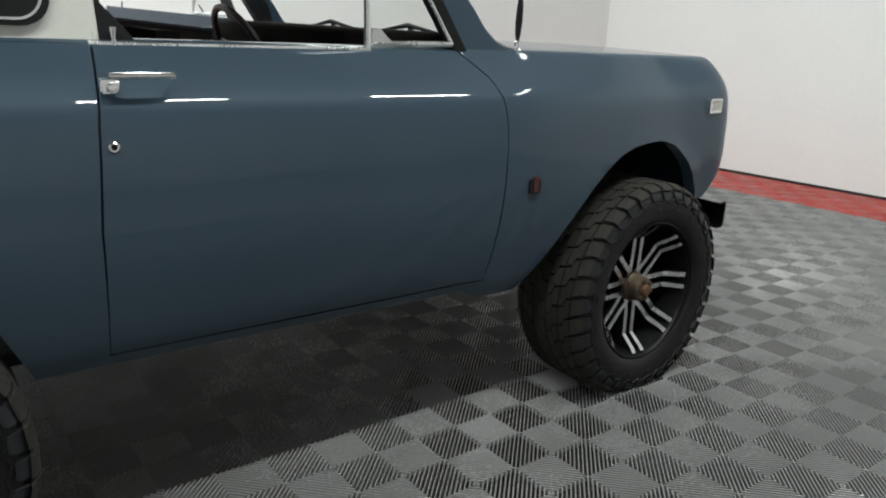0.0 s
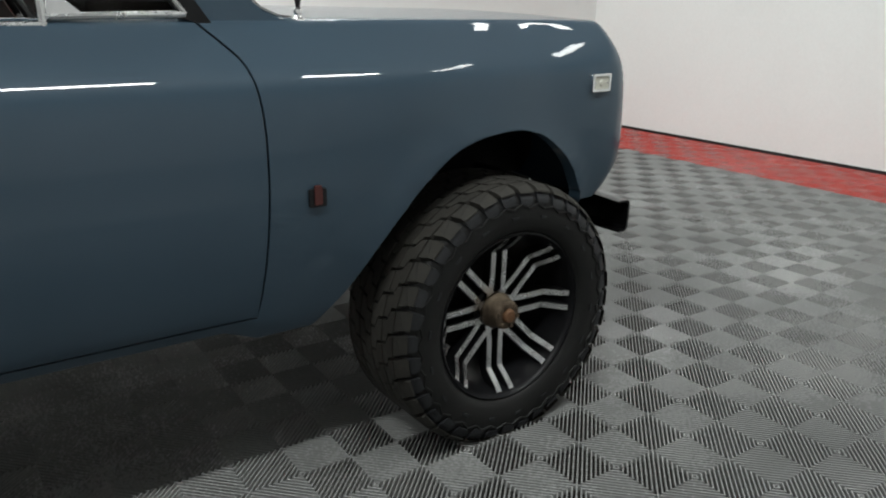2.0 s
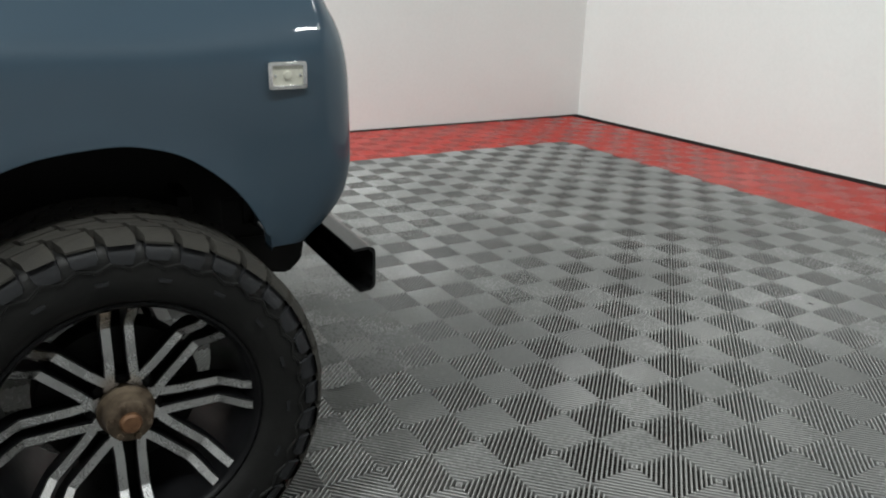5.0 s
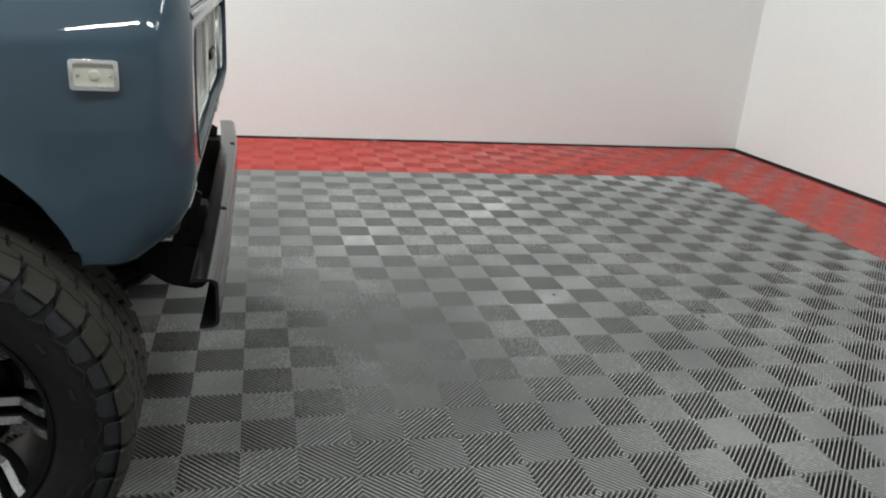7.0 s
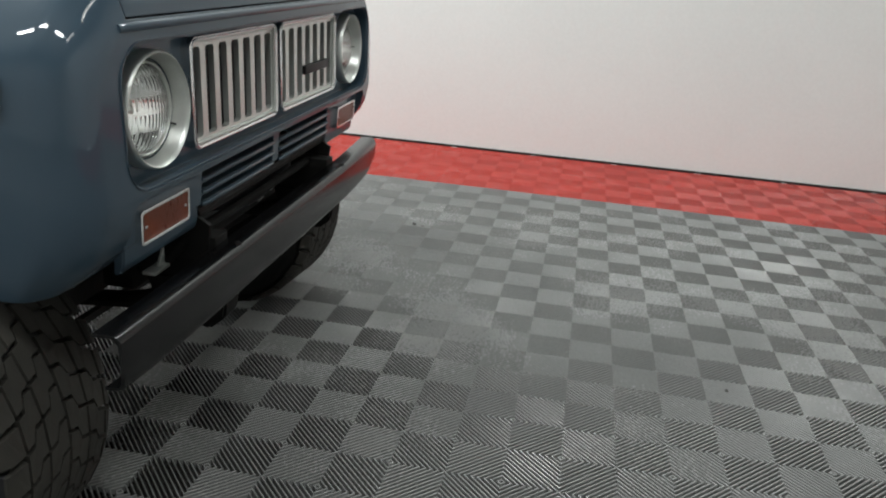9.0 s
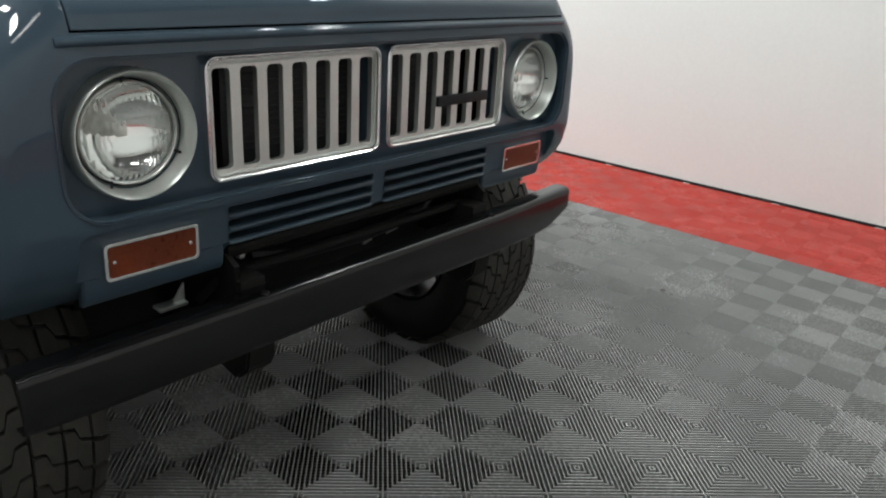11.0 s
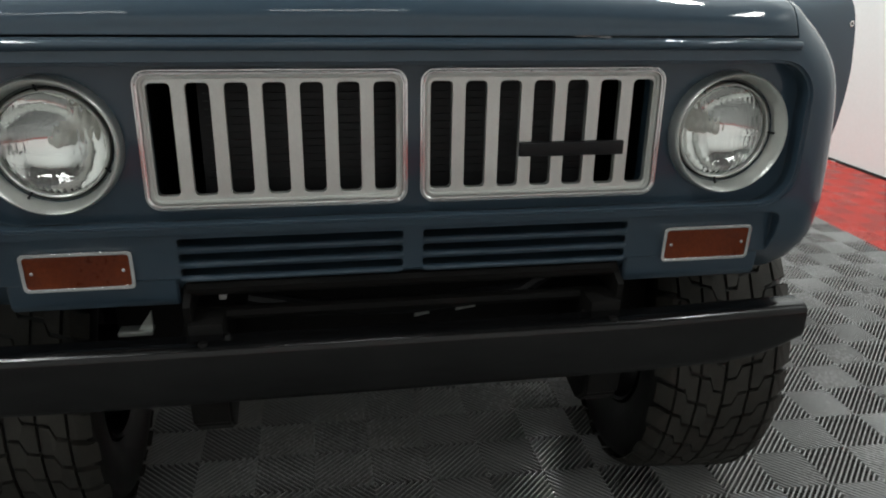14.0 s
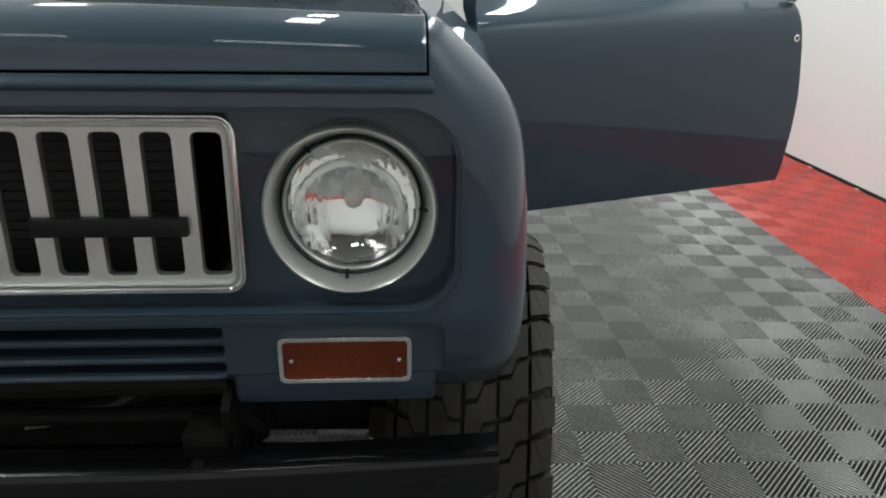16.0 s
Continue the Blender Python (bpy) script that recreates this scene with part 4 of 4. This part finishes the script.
def settle(bm, drop):
    for v in bm.verts:
        if v.co.z < -drop:
            v.co.z = -drop
    bmesh.ops.recalc_face_normals(bm, faces=bm.faces[:])


def wheel(x, side, spin_by, y=0.805, toe=0.0):
    hub_z = 0.372
    rim = [(0.222, -0.125), (0.226, -0.05), (0.232, 0.03), (0.240, 0.09), (0.246, 0.118), (0.250, 0.128), (0.256, 0.134), (0.261, 0.132), (0.262, 0.124), (0.250, 0.105), (0.240, 0.03), (0.236, -0.05), (0.230, -0.13)]
    wheel_ob = part("wheel", spin(bmesh.new(), rim, (0, 0, 0), "y", 64, True), RIM_BLACK, car, "black alloy wheel with paired silver spokes and mud tyre", 40)
    wheel_ob.location = (x, side * y, hub_z)
    wheel_ob.rotation_euler = (0, 0, (0 if side > 0 else math.pi) + radians(toe))
    wheel_ob.scale = (1, 1.05, 1)
    bm = spin(bmesh.new(), [(0.238, -0.125), (0.27, -0.142), (0.31, -0.150), (0.345, -0.149), (0.366, -0.143), (0.381, -0.125), (0.391, -0.08), (0.393, 0.0), (0.391, 0.08), (0.381, 0.125), (0.366, 0.143), (0.345, 0.149), (0.31, 0.150), (0.285, 0.146), (0.268, 0.138), (0.262, 0.130), (0.252, 0.118)], (0, 0, 0), "y", 76)
    settle(bm, hub_z)
    tyre = part("tyre", bm, RUBBER, wheel_ob, "black mud-terrain tyre", 40)
    bm = bmesh.new()
    tread_blocks(bm, 0.382, R_TYRE)
    settle(bm, hub_z)
    part("tread", bm, TREAD, tyre, "dusty worn tread lugs", 0)
    # lugs that run down the outer shoulder, by turns long and short, over a zigzag rib
    bm = bmesh.new()
    loops = []
    for k in range(2 * LUGS):
        a = 2 * math.pi * (k + 0.05) / (2 * LUGS)
        inner = 0.334 if k % 2 else 0.346
        loops.append([bm.verts.new((rad * math.cos(a), w, rad * math.sin(a))) for rad, w in ((inner - 0.003, 0.146), (inner, 0.1530), (inner + 0.004, 0.1528), (inner + 0.007, 0.146))])
    for p, q in zip(loops, loops[1:] + loops[:1]):
        for i in range(3):
            bm.faces.new((p[i], p[i + 1], q[i + 1], q[i]))
    settle(bm, hub_z)
    part("shoulder_rib", bm, RUBBER, tyre, "", 25)
    for k in range(LUGS):
        a0 = 2 * math.pi * (k + 0.45 + 1.83) / LUGS
        half = 0.39 * 2 * math.pi / LUGS
        deep = 0.344 if k % 2 else 0.352
        bm = bmesh.new()
        rows = []
        for rad, w, wide in ((deep, 0.1525, 0.80), (0.361, 0.1518, 1.0), (0.373, 0.1465, 1.0), (0.3835, 0.1380, 0.95)):
            rows.append([bm.verts.new((rad * math.cos(a0 + d * half * wide), h, rad * math.sin(a0 + d * half * wide))) for d, h in ((-1, w - 0.012), (-0.92, w), (0.92, w), (1, w - 0.012))])
        for p, q in zip(rows, rows[1:]):
            for i in range(3):
                bm.faces.new((p[i], p[i + 1], q[i + 1], q[i]))
        bm.faces.new(rows[0])
        bm.faces.new(rows[-1][::-1])
        settle(bm, hub_z)
        part("sidewall_lug", bm, RUBBER_SHOULDER, tyre, "", 25)
    # short raised bars round the middle of the sidewall
    for k in range(18):
        a0 = 2 * math.pi * (k + 0.3) / 18
        bm = bmesh.new()
        lo = [bm.verts.new((rad * math.cos(a0 + d), 0.146, rad * math.sin(a0 + d))) for rad, d in ((0.309, -0.035), (0.316, -0.04), (0.316, 0.04), (0.309, 0.035))]
        hi = [bm.verts.new((v.co.x, 0.1526, v.co.z)) for v in lo]
        bm.faces.new(hi)
        for i in range(4):
            bm.faces.new((lo[i], lo[(i + 1) % 4], hi[(i + 1) % 4], hi[i]))
        settle(bm, hub_z)
        part("sidewall_bar", bm, RUBBER_SHOULDER, tyre, "", 25)
    part("brake", spin(bmesh.new(), [(0.0, 0.0), (0.16, 0.0), (0.165, -0.01), (0.165, -0.06), (0.0, -0.06)], (0, 0, 0), "y", 40), CHASSIS, wheel_ob)
    # paired spokes: dark webs with machined faces; the centre is sunk and the outer ends step out to the rim's lip
    path = [(0.046, 0.056, 0.030), (0.070, 0.058, 0.0235), (0.105, 0.060, 0.0215), (0.186, 0.062, 0.0215), (0.191, 0.066, 0.0218), (0.228, 0.106, 0.0235), (0.244, 0.118, 0.0245)]
    for k in range(8):
        a = radians(spin_by + 45 * k)
        er, et = Vector((math.cos(a), 0, math.sin(a))), Vector((-math.sin(a), 0, math.cos(a)))
        up = Vector((0, 1, 0))
        for s in (-1, 1):
            for deep, half, mat, name in ((0.032, 0.0112, RIM_BLACK, "spoke"), (0.0, 0.0088, MACHINED, "spoke_face")):
                bm = bmesh.new()
                rows = []
                for n, (r, w, off) in enumerate(path):
                    sink = up if n < 4 else (up - er * 0.9).normalized()
                    hw = half * (0.8 if n == 0 else 1.0)
                    top = 0.0008 if not deep else -0.0008
                    bot = -(deep or 0.003)
                    rows.append([bm.verts.new(er * r + up * w + et * (s * off + d * hw) + sink * z) for d, z in ((-1, bot), (-1, top), (1, top), (1, bot))])
                for p, q in zip(rows, rows[1:]):
                    for i in range(4):
                        bm.faces.new((p[i], p[(i + 1) % 4], q[(i + 1) % 4], q[i]))
                bm.faces.new(rows[0])
                bm.faces.new(rows[-1][::-1])
                bmesh.ops.recalc_face_normals(bm, faces=bm.faces[:])
                part(name, bm, mat, wheel_ob, "", 20)
    part("centre_disc", spin(bmesh.new(), [(0.0, 0.050), (0.066, 0.050), (0.074, 0.044), (0.076, 0.020), (0.0, 0.020)], (0, 0, 0), "y", 40), RIM_BLACK, wheel_ob)
    bm = spin(bmesh.new(), [(0.0, 0.048), (0.056, 0.048), (0.056, 0.066), (0.050, 0.074), (0.048, 0.078), (0.047, 0.098), (0.044, 0.108), (0.037, 0.112), (0.0, 0.112)], (0, 0, 0), "y", 36)
    hub = part("hub", bm, RUST, wheel_ob, "weathered brassy locking hub")
    part("hub_cap", spin(bmesh.new(), [(0.0, 0.125), (0.017, 0.124), (0.021, 0.120), (0.0225, 0.108)], (0, 0, 0), "y", 24), RUST_CAP, hub, "rusty centre cap")
    for k in range(6):
        a = radians(60 * k + 12)
        bm = spin(bmesh.new(), [(0.0, 0.119), (0.0065, 0.118), (0.0075, 0.108)], (0.0345 * math.cos(a), 0, 0.0345 * math.sin(a)), "y", 6)
        part("bolt", bm, RUST, hub, "", 20)


wheel(0.018, -1, 1, 0.786, 2.0)
wheel(0.0, 1, 17, 0.785, -5.0)
wheel(-2.385, -1, 30)
wheel(-2.385, 1, 9)

# ---- floor: snap-together ribbed tiles, two by two rib fields each ----
RIBS = 8.5            # rib pitches along one side of a field
RIB_H = 0.0185
RED_FILL = 0.76
FILL = 0.37           # share of the pitch that a rib takes up
WEB_Z = -0.0158        # top of the lower cross bars


def field_ribs(i, j, edge=RIBS, fill=FILL):
    """The bars of one rib field: corners (x, y) in fractions of the field, for fields that lean one way or the other by turns."""
    bars = []
    p = 1.0 / edge
    for k in range(int(2 * edge + 0.01)):
        c = (k + 0.5) * p
        a, b = c - fill * p / 2, c + fill * p / 2
        def end(v):
            return ((v, 0.0), (0.0, v)) if v <= 1 else ((1.0, v - 1), (v - 1, 1.0))
        (p0, p1), (q0, q1) = end(a), end(b)
        pts = [p0, q0, q1, p1] if not (a < 1 < b) else [p0, (1.0, 0.0), q0, q1, (0.0, 1.0), p1]
        if (i + j) % 2 == 0:
            pts = [(1 - x, y) for x, y in pts][::-1]
        bars.append(pts)
    return bars


def rib_geometry(fields, ox, oy, fill=FILL, webs_from=-58):
    """Vertices and faces of all bars of the fields, in metres from (ox, oy): upright flanks and a rounded crown, tied by lower bars that run across."""
    verts, faces, under = [], [], []
    for i, j in fields:
        lean_x = 1.0 if (i + j) % 2 else -1.0
        for pts in field_ribs(i, j, RIBS, fill):
            n, base = len(pts), len(verts)
            mid = sum(u * lean_x + v for u, v in pts) / n
            if n == 6:
                mid = 0.5 * (pts[0][0] * lean_x + pts[0][1] + pts[2][0] * lean_x + pts[2][1])
            for z, draw in ((-RIB_H, 1.0), (-0.0021, 1.0), (-0.0011, 0.88), (-0.0004, 0.58), (0.0, 0.18)):
                for u, v in pts:
                    d = 0.5 * (u * lean_x + v - mid) * (1 - draw)
                    verts.append(((i + u - d * lean_x) * S - ox, (j + v - d) * S - oy, z))
            faces.append(tuple(range(base + 4 * n, base + 5 * n)))
            for ring in range(4):
                lo, hi = base + ring * n, base + (ring + 1) * n
                faces += [(lo + k, lo + (k + 1) % n, hi + (k + 1) % n, hi + k) for k in range(n)]
        if i < webs_from:
            continue
        for pts in field_ribs(i, j + 1, RIBS, 0.36):
            n, base = len(pts), len(verts)
            verts += [((i + u) * S - ox, (j + v) * S - oy, z) for z in (-RIB_H, WEB_Z) for u, v in pts]
            faces.append(tuple(range(base + n, base + 2 * n)))
            faces += [(base + k, base + (k + 1) % n, base + n + (k + 1) % n, base + n + k) for k in range(n)]
            under += range(len(faces) - n - 1, len(faces))
    slots = np.zeros(len(faces), dtype=np.int32)
    slots[under] = 1
    return verts, faces, slots


def tile_mesh(name, i, j, mat, fill):
    verts, faces, slots = rib_geometry([(i, j), (i + 1, j), (i, j + 1), (i + 1, j + 1)], i * S, j * S, fill)
    me = bpy.data.meshes.new(name)
    me.from_pydata(verts, [], faces)
    me.materials.append(mat)
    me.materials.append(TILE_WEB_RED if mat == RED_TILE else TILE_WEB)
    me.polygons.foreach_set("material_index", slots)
    me.polygons.foreach_set("use_smooth", [False] * len(me.polygons))
    return me


# the sheet under the grey ribs carries the gaps' shade in its colour
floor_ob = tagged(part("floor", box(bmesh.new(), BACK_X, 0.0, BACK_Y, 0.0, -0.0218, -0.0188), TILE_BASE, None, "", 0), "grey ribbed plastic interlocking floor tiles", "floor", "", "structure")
red_ob = tagged(part("floor_border", joined(lambda b: box(b, BACK_X, WALL_X - 0.015, 0.0, 7 * S, -0.0218, -0.0188), lambda b: box(b, 0.0, WALL_X - 0.015, BACK_Y, 0.0, -0.0218, -0.0188)), TILE_BASE_RED, None, "", 0), "red ribbed plastic border tiles along the walls", "floor", "", "structure")

grey_tile, red_tile = tile_mesh("tile", -2, -2, GREY_TILE, FILL), tile_mesh("tile", 0, 0, RED_TILE, RED_FILL)
NEAR = [(i, j) for i in range(-34, -6, 2) for j in range(-30, 0, 2)]
near_set = set(NEAR)
for i, j in NEAR:
    ob = new("tile", grey_tile)
    ob.parent = floor_ob
    ob.location = (i * S, j * S, 0)
red_near = {(i, j) for i in range(-44, 6, 2) for j in range(0, 6, 2)}
for i, j in sorted(red_near):
    ob = new("tile", red_tile)
    ob.parent = red_ob
    ob.location = (i * S, j * S, 0)


def far_tiles(name, cells, mat, parent, label, fill):
    verts, faces, slots = rib_geometry(cells, 0, 0, fill)
    me = bpy.data.meshes.new(name)
    me.from_pydata(verts, [], faces)
    me.materials.append(mat)
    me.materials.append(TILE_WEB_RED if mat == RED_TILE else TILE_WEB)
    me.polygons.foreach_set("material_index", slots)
    me.polygons.foreach_set("use_smooth", [False] * len(me.polygons))
    ob = new(name, me)
    ob.parent = parent
    return tagged(ob, label, "", "", "stuff")


def in_tiles(i, j, some):
    return (i - i % 2, j - j % 2) in some


GREY_I, GREY_J = range(int(BACK_X / S) + 1, 0), range(-40, 0)
far_tiles("more_tiles", [(i, j) for i in GREY_I for j in GREY_J if not in_tiles(i, j, near_set)], GREY_TILE, floor_ob, "grey ribbed floor tiles further off", FILL)
far_tiles("more_border_tiles", [(i, j) for i in GREY_I for j in range(0, 7) if not in_tiles(i, j, red_near)] + [(i, j) for i in range(0, 6) for j in range(-40, 7) if not in_tiles(i, j, red_near)], RED_TILE, red_ob, "red ribbed border tiles further off", RED_FILL)

slab("floor_back", BACK_X, WALL_X - 0.02, BACK_Y, -40 * S - 0.002, -0.0185, -0.002, GREY_TILE, "plain grey plastic tiles further back in the showroom", "floor")

# pale joining tabs of the outermost tiles, by the wall
tab_bm = box(bmesh.new(), -0.022, 0.022, 0.0, 0.022, -0.012, -0.002, 0.003)
first_tab = tagged(part("tile_tab", tab_bm, TAB, None, "", 30), "pale plastic joining tab at the tile edge", "tile tab", "joining tabs along the wall")
first_tab.location = (-19.55 * S, 7 * S + 0.001, 0)
for k in range(-12, 6):
    if k:
        copy_thing(first_tab, Matrix.Translation(((-19.55 + 4 * k) * S, 7 * S + 0.001, 0)))

# scuffs and dropped grime on the tiles
def scuff(x, y, size, seed):
    rng = random.Random(seed)
    bm = bmesh.new()
    n = 11
    ring = [(size * (0.5 + 0.6 * rng.random()) * math.cos(2 * math.pi * k / n), 0.6 * size * (0.5 + 0.6 * rng.random()) * math.sin(2 * math.pi * k / n)) for k in range(n)]
    prism(bm, ring, "z", -0.0005, 0.0008)
    ob = tagged(part("scuff_mark", bm, GRIME, None, "", 0), "small dark grime spot on the grey tiles", "floor stain", "grime spots on the tiles")
    ob.location = (x, y, 0)
    ob.rotation_euler = (0, 0, rng.random() * 6)


for n, (x, y, size) in enumerate(((-3.449, -0.884, 0.022), (-3.40, -0.90, 0.012), (-1.463, -2.405, 0.020), (-1.496, -2.47, 0.016), (-4.852, -0.491, 0.020), (-2.06, -2.2, 0.012), (-1.30, -3.3, 0.014), (-1.20, -3.26, 0.010), (-4.05, -1.05, 0.016), (-2.35, -1.35, 0.012))):
    scuff(x, y, size, n)
